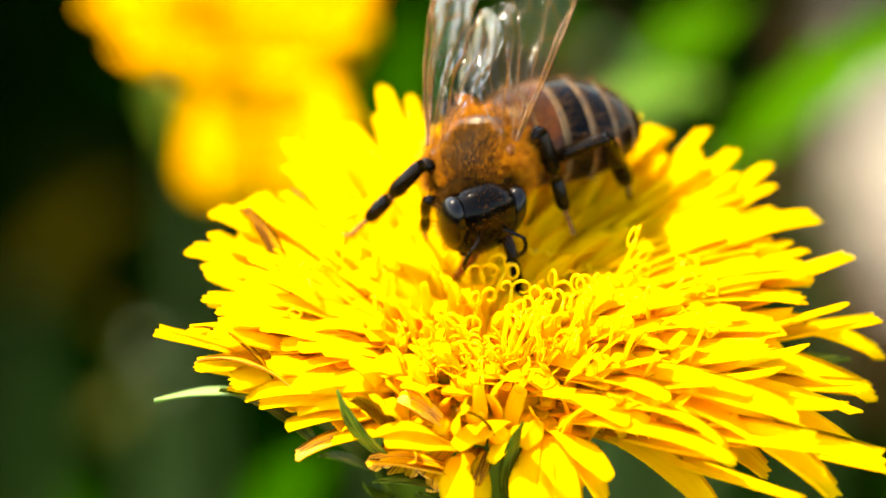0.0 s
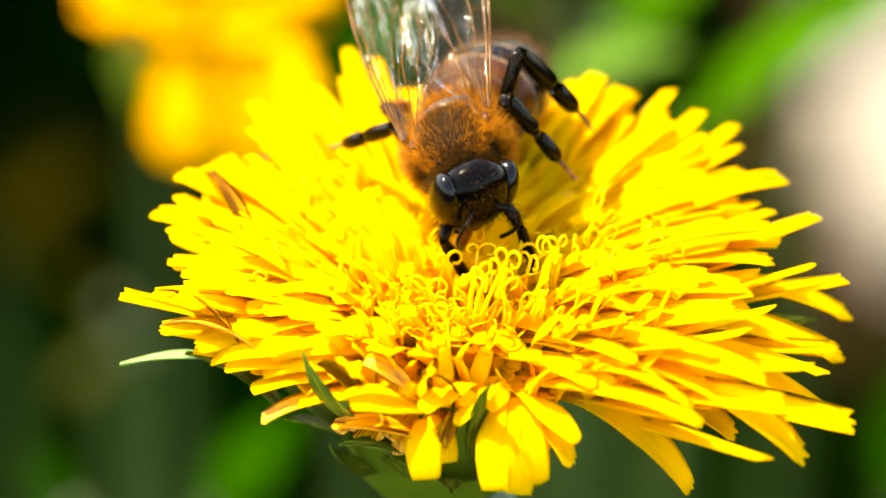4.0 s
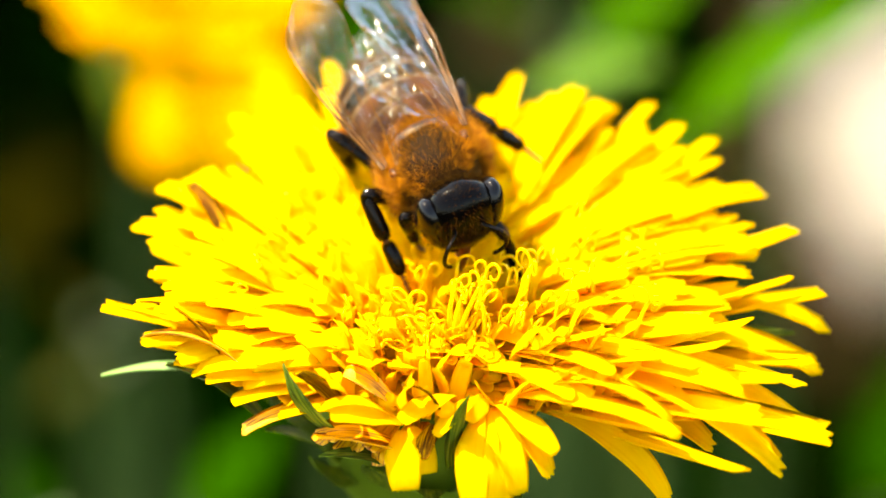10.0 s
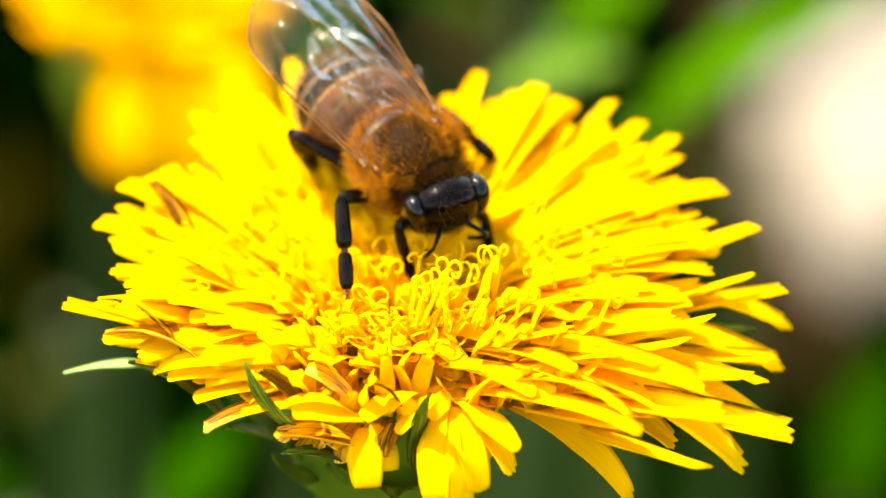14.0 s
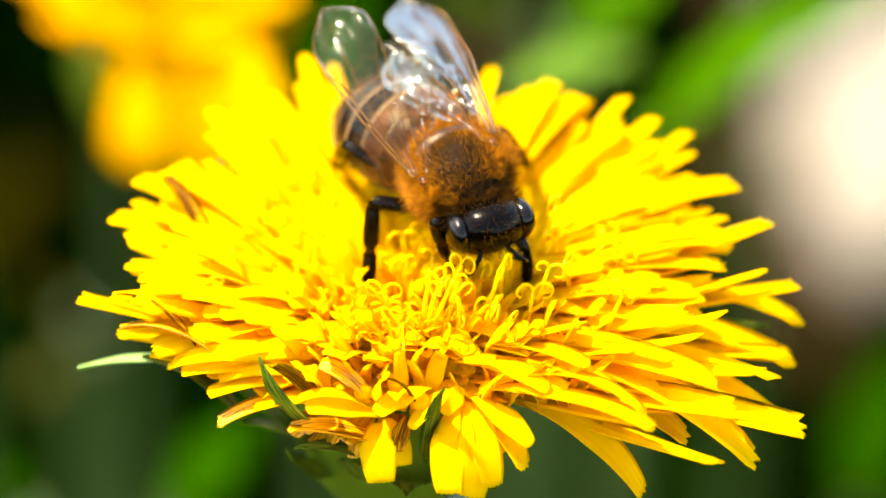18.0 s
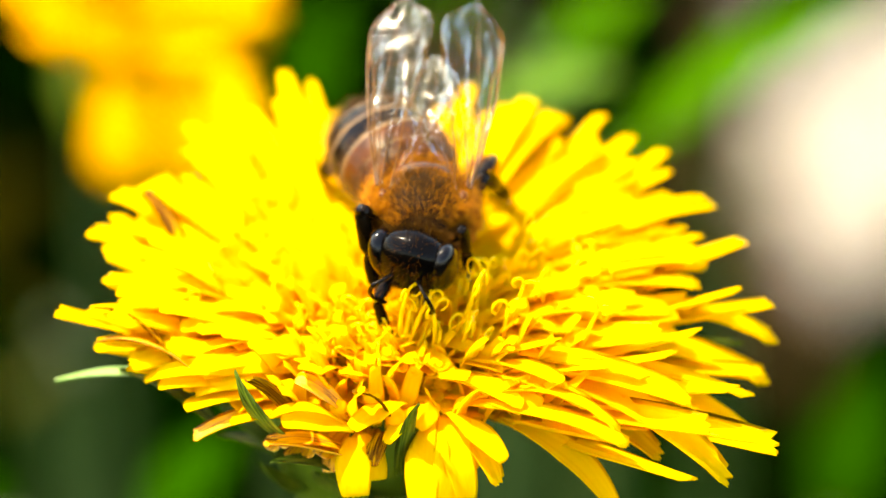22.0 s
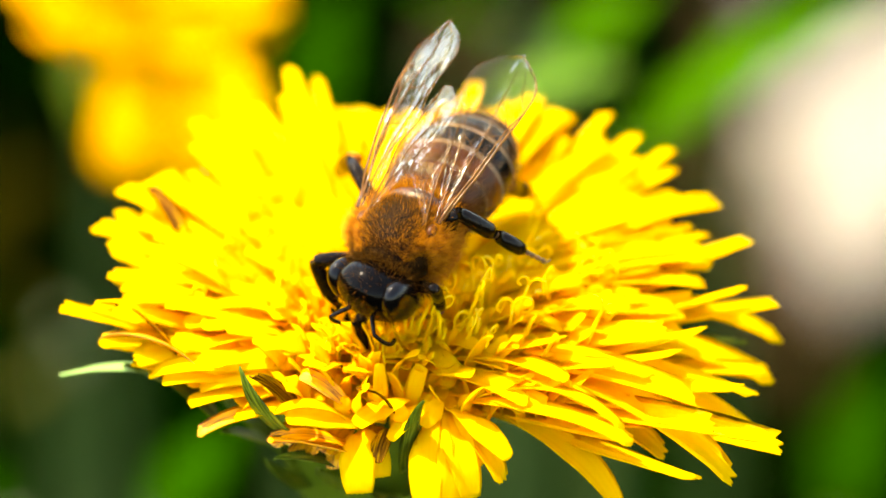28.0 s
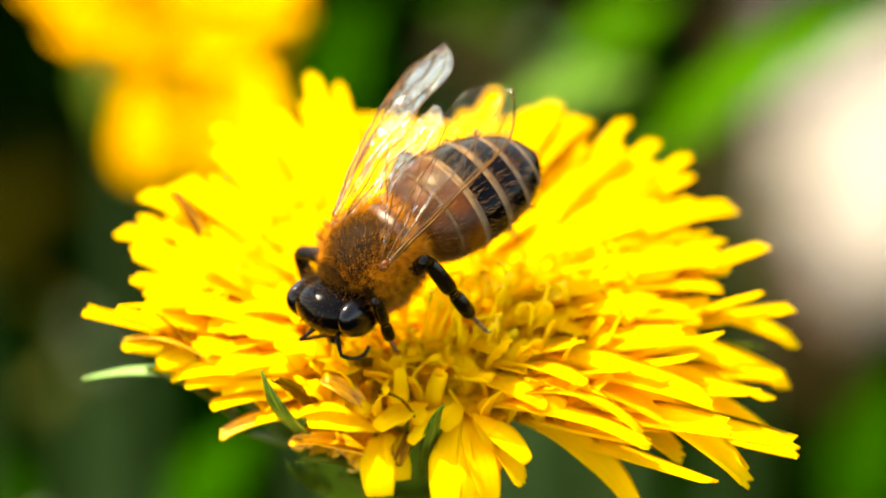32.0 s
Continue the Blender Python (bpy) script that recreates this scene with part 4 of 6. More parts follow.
# Plants behind the head, far out of focus; all low but the tall grass.
GR = random.Random(21)
# The short grass carries the shade of taller plants in its dark green.
grass(GR, 900, lambda r: (r.uniform(-.10, .10), r.uniform(.17, .40)), .014, .0010, leaf_shade_mat, "grass", "short green grass on the soil, shade put into its colour")
# Tall grass, mostly out of view, added to keep sun off the left soil.
grass(GR, 6000, lambda r: (r.uniform(-.35, -.075), r.uniform(.35, .65) if r.random() < .5 else r.uniform(.30, .42)), .17, .003, leaf_shade_mat, "tall_grass", "tall green grass added mostly out of view to shade the soil")
grass(GR, 1200, lambda r: (r.uniform(-.6, .6), r.uniform(-.9, -.3)), .06, .002, leaf_shade_mat, "lawn", "short green lawn grass")

dandelion("dandelion", "bright yellow dandelion behind, with drooping outer petals", (0.032, 0.084, 0.0), (-0.0156, 0.0730, 0.1568), 33, hero=False)
# Sun or shade on a green leaf is largely put into its material's colour.
FAR = [  # start, end, width in mm, material, bow, roll
    ((-0.0245, 0.1392, 0.1061), (-0.0317, 0.1408, 0.1096), 3.5, leaf_shade_mat, 0, 0.2, "green leaf, shade put into its colour"),
    ((-0.0265, 0.1129, 0.1032), (-0.0318, 0.1144, 0.1061), 2.6, olive_shade_mat, 0, 0.2, "narrow olive dead leaf"),
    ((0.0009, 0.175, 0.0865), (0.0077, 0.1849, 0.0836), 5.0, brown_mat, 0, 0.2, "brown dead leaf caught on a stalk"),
    ((-0.0260, 0.2290, 0.0040), (-0.0190, 0.2450, 0.0040), 11.0, leaf_shade_mat, 1, 0.0, "green leaf lying on the soil"),
    ((-0.0480, 0.2240, 0.0030), (-0.0420, 0.2320, 0.0030), 7.0, leaf_shade_mat, 0, 0.0, "green leaf lying on the soil"),
    ((0.0500, 0.2270, 0.0040), (0.0420, 0.2520, 0.0050), 10.0, leaf_shade_mat, 1, 0.2, "green leaf lying on the soil"),
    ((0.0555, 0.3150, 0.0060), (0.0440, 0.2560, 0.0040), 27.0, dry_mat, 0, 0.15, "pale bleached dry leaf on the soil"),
    # Small pale leaf added to blur into the disc of a bright glint.
    ((0.0340, 0.2970, 0.0100), (0.0420, 0.3050, 0.0110), 7.0, dry_mat, 0, 0.1, "pale bleached dry leaf added as a blurred round glint"),
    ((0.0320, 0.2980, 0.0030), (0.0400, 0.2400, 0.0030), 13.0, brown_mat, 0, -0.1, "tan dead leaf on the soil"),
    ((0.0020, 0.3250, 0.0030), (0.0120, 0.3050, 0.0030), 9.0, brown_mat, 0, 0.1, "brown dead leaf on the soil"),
    ((-0.0480, 0.2860, 0.0040), (-0.0430, 0.2680, 0.0040), 8.0, olive_shade_mat, 1, 0.1, "olive dead leaf on the soil"),
    ((-0.0420, 0.2450, 0.0030), (-0.0375, 0.2560, 0.0030), 8.0, leaf_shade_mat, 0, 0.1, "small leaf on the soil, shade put into its green"),
    ((-0.0404, 0.1635, 0.0725), (-0.0313, 0.177, 0.0732), 4.0, olive_shade_mat, 1, 0.1, "olive brown dead leaf caught on a stalk"),
    ((0.0132, 0.0811, 0.1385), (0.0306, 0.0862, 0.1484), 4.7, leaf_sunlit_mat, 1, 0.2, "long light green grass leaf in the sun"),
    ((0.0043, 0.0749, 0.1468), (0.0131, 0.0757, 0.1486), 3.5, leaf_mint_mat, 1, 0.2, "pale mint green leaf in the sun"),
    ((0.0085, 0.0910, 0.1406), (0.0154, 0.0932, 0.1446), 4.4, leaf_sunlit_mat, 0, 0.2, "light green leaf in the sun"),
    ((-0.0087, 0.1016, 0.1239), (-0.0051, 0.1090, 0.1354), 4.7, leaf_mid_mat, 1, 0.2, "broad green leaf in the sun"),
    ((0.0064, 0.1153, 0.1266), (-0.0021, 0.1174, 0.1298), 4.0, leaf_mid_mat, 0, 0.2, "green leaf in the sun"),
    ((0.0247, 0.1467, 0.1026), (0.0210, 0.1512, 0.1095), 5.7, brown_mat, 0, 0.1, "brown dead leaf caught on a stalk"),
    ((0.0140, 0.1195, 0.1150), (0.0168, 0.1232, 0.1209), 3.7, leaf_shade_mat, 0, 0.2, "dark green leaf, shade put into its colour"),
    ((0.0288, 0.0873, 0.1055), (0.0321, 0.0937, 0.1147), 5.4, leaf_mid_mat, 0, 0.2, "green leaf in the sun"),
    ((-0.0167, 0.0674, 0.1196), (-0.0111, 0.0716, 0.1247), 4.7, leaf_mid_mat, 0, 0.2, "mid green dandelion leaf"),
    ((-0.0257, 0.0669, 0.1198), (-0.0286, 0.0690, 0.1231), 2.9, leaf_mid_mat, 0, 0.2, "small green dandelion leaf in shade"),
    ((-0.0255, 0.1182, 0.0964), (-0.0308, 0.1154, 0.0932), 3.8, olive_pale_mat, 0, 0.2, "pale olive dead leaf caught on a stalk"),
]
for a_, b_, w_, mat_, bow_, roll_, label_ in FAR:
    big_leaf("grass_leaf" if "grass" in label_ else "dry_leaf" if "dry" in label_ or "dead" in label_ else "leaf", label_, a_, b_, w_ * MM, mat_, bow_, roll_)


def motions():
    walk(bee, [
        (0.0, pose(-0.00166, 0.00542, 0.18932, -12.8, 12.1, 166.6)),
        (1.0, pose(-0.00127, 0.00463, 0.18929, -11.7, 11.3, 174.8)),
        (2.0, pose(-0.00128, 0.00461, 0.18933, -9.8, 20.5, 169.1)),
        (3.0, pose(-0.00110, 0.00435, 0.18934, -7.1, 25.7, 176.6)),
        (6.0, pose(-0.00057, 0.00331, 0.18916, -1.7, 18.6, 189.6)),
        (7.0, pose(0.00048, 0.00411, 0.18913, -9.2, 30.4, 192.0)),
        (8.0, pose(0.00031, 0.00337, 0.18912, -5.1, 19.4, 185.7)),
        (9.0, pose(-0.00075, 0.00250, 0.18920, -4.2, 18.0, 190.0)),
        (10.0, pose(-0.00109, 0.00332, 0.18915, -1.9, 21.5, 199.9)),
        (11.0, pose(-0.00063, 0.00771, 0.18922, 13.5, 23.4, 240.8)),
        (12.0, pose(0.00004, 0.00476, 0.18895, -6.3, 30.1, 215.9)),
        (13.0, pose(-0.00026, 0.00468, 0.18909, -5.2, 18.6, 226.0)),
        (16.0, pose(-0.00071, 0.00257, 0.18906, -7.1, 25.2, 194.3)),
        (17.0, pose(0.00029, 0.00548, 0.18914, 2.2, 28.9, 215.0)),
        (18.0, pose(0.00125, 0.00173, 0.18944, -6.8, 16.9, 206.8)),
        (19.0, pose(0.00194, 0.00314, 0.18919, -14.1, 26.8, 192.5)),
        (20.0, pose(0.00148, 0.00130, 0.18927, -10.6, 8.6, 182.4)),
        (21.0, pose(0.00114, 0.00046, 0.18904, -8.0, 5.3, 185.0)),
        (22.0, pose(0.00050, 0.00086, 0.18893, -3.7, -1.7, 180.4)),
        (23.0, pose(-0.00036, 0.00007, 0.18875, -15.6, 6.4, 172.4)),
        (24.0, pose(-0.00039, 0.00035, 0.18880, -12.3, 8.6, 175.0)),
        (25.0, pose(-0.00055, 0.00124, 0.18868, -6.8, -10.0, 185.9)),
        (27.5, pose(0.00024, -0.00001, 0.18872, -7.0, 2.4, 155.9)),
        (28.0, pose(-0.00060, -0.00176, 0.18904, -12.9, 7.7, 150.4)),
        (29.0, pose(-0.00109, -0.00193, 0.18903, -14.9, 7.3, 149.1)),
        (30.0, pose(-0.00130, -0.00206, 0.18909, -18.6, 2.7, 118.2)),
        (31.0, pose(-0.00125, -0.00190, 0.18882, -26.3, 4.9, 122.9)),
        (32.0, pose(-0.00308, -0.00366, 0.18961, -24.9, -3.3, 128.5)),
    ])
    walk(bee_head, [
        (0.0, pose(0.00000, 0.00175, -0.00015, -21.2, -22.3, 37.9)),
        (1.0, pose(0.00000, 0.00175, -0.00015, -23.7, -22.1, 31.6)),
        (2.0, pose(0.00000, 0.00175, -0.00015, -15.9, -17.8, 44.5)),
        (3.0, pose(0.00000, 0.00175, -0.00015, -31.9, -25.8, 29.6)),
        (6.0, pose(0.00000, 0.00175, -0.00015, -16.7, -21.2, 15.8)),
        (7.0, pose(0.00000, 0.00175, -0.00015, -32.7, -0.9, -27.1)),
        (8.0, pose(0.00000, 0.00175, -0.00015, -13.0, -4.6, -10.1)),
        (9.0, pose(0.00000, 0.00175, -0.00015, -21.5, -8.2, -0.6)),
        (10.0, pose(0.00000, 0.00175, -0.00015, -20.1, -13.8, -0.5)),
        (11.0, pose(0.00000, 0.00175, -0.00015, -46.7, -33.2, -7.1)),
        (12.0, pose(0.00000, 0.00175, -0.00015, -27.2, -36.9, -0.8)),
        (13.0, pose(0.00000, 0.00175, -0.00015, -37.7, -24.8, -9.7)),
        (16.0, pose(0.00000, 0.00175, -0.00015, -32.3, -1.7, -21.4)),
        (17.0, pose(0.00000, 0.00175, -0.00015, -41.5, -27.1, -4.4)),
        (18.0, pose(0.00000, 0.00175, -0.00015, -50.8, -13.6, -8.4)),
        (19.0, pose(0.00000, 0.00175, -0.00015, -34.0, 1.3, -26.1)),
        (20.0, pose(0.00000, 0.00175, -0.00015, -39.1, -0.3, -12.2)),
        (21.0, pose(0.00000, 0.00175, -0.00015, -34.9, 2.6, -16.6)),
        (22.0, pose(0.00000, 0.00175, -0.00015, -26.6, 1.9, -20.7)),
        (23.0, pose(0.00000, 0.00175, -0.00015, -39.0, -2.5, -14.7)),
        (24.0, pose(0.00000, 0.00175, -0.00015, -34.7, 0.2, -16.0)),
        (25.0, pose(0.00000, 0.00175, -0.00015, -30.1, 11.3, -28.8)),
        (27.5, pose(0.00000, 0.00175, -0.00015, -20.3, 0.3, -8.4)),
        (28.0, pose(0.00000, 0.00175, -0.00015, -34.2, -3.7, -9.3)),
        (29.0, pose(0.00000, 0.00175, -0.00015, -42.2, -1.9, -11.5)),
        (30.0, pose(0.00000, 0.00175, -0.00015, -33.9, 1.7, 3.8)),
        (31.0, pose(0.00000, 0.00175, -0.00015, -39.6, -10.2, 12.2)),
        (32.0, pose(0.00000, 0.00175, -0.00015, -43.3, 4.5, 13.6)),
    ])
    walk(bee_abdomen, [
        (0.0, pose(0.00000, -0.00170, -0.00020, 18.7, 0.0, -54.4)),
        (1.0, pose(0.00000, -0.00170, -0.00020, 20.5, 0.0, -40.7)),
        (2.0, pose(0.00000, -0.00170, -0.00020, 16.1, 0.0, -18.3)),
        (3.0, pose(0.00000, -0.00170, -0.00020, 22.5, 0.0, -24.9)),
        (6.0, pose(0.00000, -0.00170, -0.00020, -6.1, 0.0, -17.3)),
        (7.0, pose(0.00000, -0.00170, -0.00020, 1.1, 0.0, 6.8)),
        (8.0, pose(0.00000, -0.00170, -0.00020, -7.0, 0.0, 7.3)),
        (9.0, pose(0.00000, -0.00170, -0.00020, -2.1, 0.0, -7.1)),
        (10.0, pose(0.00000, -0.00170, -0.00020, -1.8, 0.0, 1.5)),
        (11.0, pose(0.00000, -0.00170, -0.00020, 16.2, 0.0, -9.1)),
        (12.0, pose(0.00000, -0.00170, -0.00020, 6.6, 0.0, -1.6)),
        (13.0, pose(0.00000, -0.00170, -0.00020, 10.8, 0.0, -13.2)),
        (16.0, pose(0.00000, -0.00170, -0.00020, 3.2, 0.0, 5.6)),
        (17.0, pose(0.00000, -0.00170, -0.00020, 6.1, 0.0, 26.7)),
        (18.0, pose(0.00000, -0.00170, -0.00020, 8.6, 0.0, 11.1)),
        (19.0, pose(0.00000, -0.00170, -0.00020, 8.4, 0.0, 35.9)),
        (20.0, pose(0.00000, -0.00170, -0.00020, 12.2, 0.0, 39.7)),
        (21.0, pose(0.00000, -0.00170, -0.00020, 9.4, 0.0, 30.3)),
        (22.0, pose(0.00000, -0.00170, -0.00020, 2.2, 0.0, 25.1)),
        (23.0, pose(0.00000, -0.00170, -0.00020, 0.3, 0.0, 6.7)),
        (24.0, pose(0.00000, -0.00170, -0.00020, -2.8, 0.0, 3.2)),
        (25.0, pose(0.00000, -0.00170, -0.00020, -3.4, 0.0, -5.7)),
        (27.5, pose(0.00000, -0.00170, -0.00020, -2.4, 0.0, 10.3)),
        (28.0, pose(0.00000, -0.00170, -0.00020, 3.9, 0.0, 5.2)),
        (29.0, pose(0.00000, -0.00170, -0.00020, 3.5, 0.0, 4.5)),
        (30.0, pose(0.00000, -0.00170, -0.00020, -2.9, 0.0, 23.5)),
        (31.0, pose(0.00000, -0.00170, -0.00020, 16.3, 0.0, 24.8)),
        (32.0, pose(0.00000, -0.00170, -0.00020, 8.9, 0.0, -0.7)),
    ])
    walk(wing_r, [
        (0.0, pose(0.00190, -0.00010, 0.00135, 24.4, -22.0, 169.5)),
        (1.0, pose(0.00190, -0.00010, 0.00135, 25.1, -22.0, 168.4)),
        (2.0, pose(0.00190, -0.00010, 0.00135, 25.6, -22.0, 177.8)),
        (3.0, pose(0.00190, -0.00010, 0.00135, 26.6, -22.0, 174.7)),
        (6.0, pose(0.00190, -0.00010, 0.00135, 27.0, -22.0, 170.8)),
        (7.0, pose(0.00190, -0.00010, 0.00135, 23.3, -22.0, 174.2)),
        (8.0, pose(0.00190, -0.00010, 0.00135, 25.5, -22.0, 172.6)),
        (9.0, pose(0.00190, -0.00010, 0.00135, 26.6, -22.0, 173.8)),
        (10.0, pose(0.00190, -0.00010, 0.00135, 23.1, -22.0, 176.0)),
        (11.0, pose(0.00190, -0.00010, 0.00135, 13.4, -22.0, 164.7)),
        (12.0, pose(0.00190, -0.00010, 0.00135, 15.9, -22.0, 175.1)),
        (13.0, pose(0.00190, -0.00010, 0.00135, 17.1, -22.0, 168.9)),
        (16.0, pose(0.00190, -0.00010, 0.00135, 21.1, -22.0, 174.0)),
        (17.0, pose(0.00190, -0.00010, 0.00135, 12.2, -22.0, 176.5)),
        (18.0, pose(0.00190, -0.00010, 0.00135, 16.3, -22.0, 175.0)),
        (19.0, pose(0.00190, -0.00010, 0.00135, 19.0, -22.0, 173.2)),
        (20.0, pose(0.00190, -0.00010, 0.00135, 27.6, -22.0, 173.5)),
        (21.0, pose(0.00190, -0.00010, 0.00135, 22.9, -22.0, 173.2)),
        (22.0, pose(0.00190, -0.00010, 0.00135, 26.1, -22.0, 170.0)),
        (23.0, pose(0.00190, -0.00010, 0.00135, 20.6, -22.0, 173.8)),
        (24.0, pose(0.00190, -0.00010, 0.00135, 19.4, -22.0, 171.4)),
        (25.0, pose(0.00190, -0.00010, 0.00135, 27.3, -22.0, 164.9)),
        (27.5, pose(0.00190, -0.00010, 0.00135, 19.9, -22.0, 173.6)),
        (28.0, pose(0.00190, -0.00010, 0.00135, 21.8, -22.0, 172.0)),
        (29.0, pose(0.00190, -0.00010, 0.00135, 17.6, -22.0, 173.3)),
        (30.0, pose(0.00190, -0.00010, 0.00135, 10.0, -22.0, 199.8)),
        (31.0, pose(0.00190, -0.00010, 0.00135, 7.8, -22.0, 202.8)),
        (32.0, pose(0.00190, -0.00010, 0.00135, 2.2, -22.0, 201.0)),
    ])
    walk(wing_l, [
        (0.0, pose(-0.00190, -0.00010, 0.00135, 22.3, 22.0, 172.8)),
        (1.0, pose(-0.00190, -0.00010, 0.00135, 21.8, 22.0, 174.8)),
        (2.0, pose(-0.00190, -0.00010, 0.00135, 22.5, 22.0, 182.3)),
        (3.0, pose(-0.00190, -0.00010, 0.00135, 22.4, 22.0, 179.1)),
        (6.0, pose(-0.00190, -0.00010, 0.00135, 19.7, 22.0, 179.6)),
        (7.0, pose(-0.00190, -0.00010, 0.00135, 19.5, 22.0, 183.5)),
        (8.0, pose(-0.00190, -0.00010, 0.00135, 20.0, 22.0, 182.8)),
        (9.0, pose(-0.00190, -0.00010, 0.00135, 18.6, 22.0, 183.1)),
        (10.0, pose(-0.00190, -0.00010, 0.00135, 17.6, 22.0, 183.2)),
        (11.0, pose(-0.00190, -0.00010, 0.00135, -4.1, 22.0, 160.2)),
        (12.0, pose(-0.00190, -0.00010, 0.00135, 19.7, 22.0, 181.5)),
        (13.0, pose(-0.00190, -0.00010, 0.00135, 17.8, 22.0, 178.7)),
        (16.0, pose(-0.00190, -0.00010, 0.00135, 19.0, 22.0, 180.4)),
        (17.0, pose(-0.00190, -0.00010, 0.00135, 16.9, 22.0, 184.2)),
        (18.0, pose(-0.00190, -0.00010, 0.00135, 0.3, 22.0, 169.7)),
        (19.0, pose(-0.00190, -0.00010, 0.00135, 20.2, 22.0, 185.2)),
        (20.0, pose(-0.00190, -0.00010, 0.00135, 17.6, 22.0, 186.0)),
        (21.0, pose(-0.00190, -0.00010, 0.00135, 14.4, 22.0, 181.3)),
        (22.0, pose(-0.00190, -0.00010, 0.00135, 23.2, 22.0, 180.8)),
        (23.0, pose(-0.00190, -0.00010, 0.00135, 15.6, 22.0, 178.8)),
        (24.0, pose(-0.00190, -0.00010, 0.00135, 14.5, 22.0, 175.6)),
        (25.0, pose(-0.00190, -0.00010, 0.00135, 20.3, 22.0, 173.5)),
        (27.5, pose(-0.00190, -0.00010, 0.00135, 14.0, 22.0, 181.3)),
        (28.0, pose(-0.00190, -0.00010, 0.00135, 8.4, 22.0, 177.8)),
        (29.0, pose(-0.00190, -0.00010, 0.00135, 5.1, 22.0, 175.9)),
        (30.0, pose(-0.00190, -0.00010, 0.00135, 32.6, 22.0, 164.5)),
        (31.0, pose(-0.00190, -0.00010, 0.00135, 30.1, 22.0, 173.3)),
        (32.0, pose(-0.00190, -0.00010, 0.00135, 31.1, 22.0, 176.5)),
    ])
    walk(leg_r1, [
        (0.0, pose(0.00075, 0.00135, -0.00135, 51.4, 4.4, -42.5)),
        (1.0, pose(0.00075, 0.00135, -0.00135, 54.8, -1.7, -28.2)),
        (2.0, pose(0.00075, 0.00135, -0.00135, 51.1, -5.5, -18.7)),
        (2.5, pose(0.00075, 0.00135, -0.00135, 9.4, -0.4, -19.0)),
        (3.0, pose(0.00075, 0.00135, -0.00135, -32.5, 3.3, -22.6)),
        (4.5, pose(0.00075, 0.00135, -0.00135, 5.5, -0.0, -33.1)),
        (6.0, pose(0.00075, 0.00135, -0.00135, 43.5, 3.9, -43.3)),
        (7.0, pose(0.00075, 0.00135, -0.00135, 31.0, 12.3, -83.9)),
        (7.5, pose(0.00075, 0.00135, -0.00135, -0.5, -1.8, -62.4)),
        (8.0, pose(0.00075, 0.00135, -0.00135, -34.8, -1.8, -36.8)),
        (9.0, pose(0.00075, 0.00135, -0.00135, -44.8, 1.7, -28.4)),
        (9.5, pose(0.00075, 0.00135, -0.00135, -0.5, -0.8, -46.5)),
        (10.0, pose(0.00075, 0.00135, -0.00135, 42.8, 9.9, -61.3)),
        (11.0, pose(0.00075, 0.00135, -0.00135, 25.1, 9.3, -83.8)),
        (12.0, pose(0.00075, 0.00135, -0.00135, 44.7, 14.3, -71.4)),
        (13.0, pose(0.00075, 0.00135, -0.00135, 43.5, 13.8, -71.3)),
        (14.5, pose(0.00075, 0.00135, -0.00135, 6.0, -0.0, -55.6)),
        (16.0, pose(0.00075, 0.00135, -0.00135, -33.6, -1.0, -34.9)),
        (17.0, pose(0.00075, 0.00135, -0.00135, 17.2, 4.3, -74.3)),
        (18.0, pose(0.00075, 0.00135, -0.00135, 45.9, 12.0, -64.3)),
        (19.0, pose(0.00075, 0.00135, -0.00135, 32.1, 13.7, -86.7)),
        (20.0, pose(0.00075, 0.00135, -0.00135, 13.1, 6.3, -115.3)),
        (21.0, pose(0.00075, 0.00135, -0.00135, 39.1, 11.7, -70.1)),
        (21.5, pose(0.00075, 0.00135, -0.00135, 3.1, -0.6, -54.4)),
        (22.0, pose(0.00075, 0.00135, -0.00135, -34.7, -0.9, -34.5)),
        (23.0, pose(0.00075, 0.00135, -0.00135, -40.3, 1.5, -28.5)),
        (24.0, pose(0.00075, 0.00135, -0.00135, -41.8, 2.1, -27.2)),
        (25.0, pose(0.00075, 0.00135, -0.00135, -43.5, 2.5, -26.6)),
        (27.5, pose(0.00075, 0.00135, -0.00135, -42.4, 2.3, -26.8)),
        (28.0, pose(0.00075, 0.00135, -0.00135, -43.2, 2.4, -26.7)),
        (29.0, pose(0.00075, 0.00135, -0.00135, -43.2, 2.4, -26.7)),
        (30.0, pose(0.00075, 0.00135, -0.00135, -43.3, 2.5, -26.6)),
        (31.0, pose(0.00075, 0.00135, -0.00135, -42.4, 2.4, -26.6)),
        (32.0, pose(0.00075, 0.00135, -0.00135, -46.4, 2.8, -26.3)),
    ])
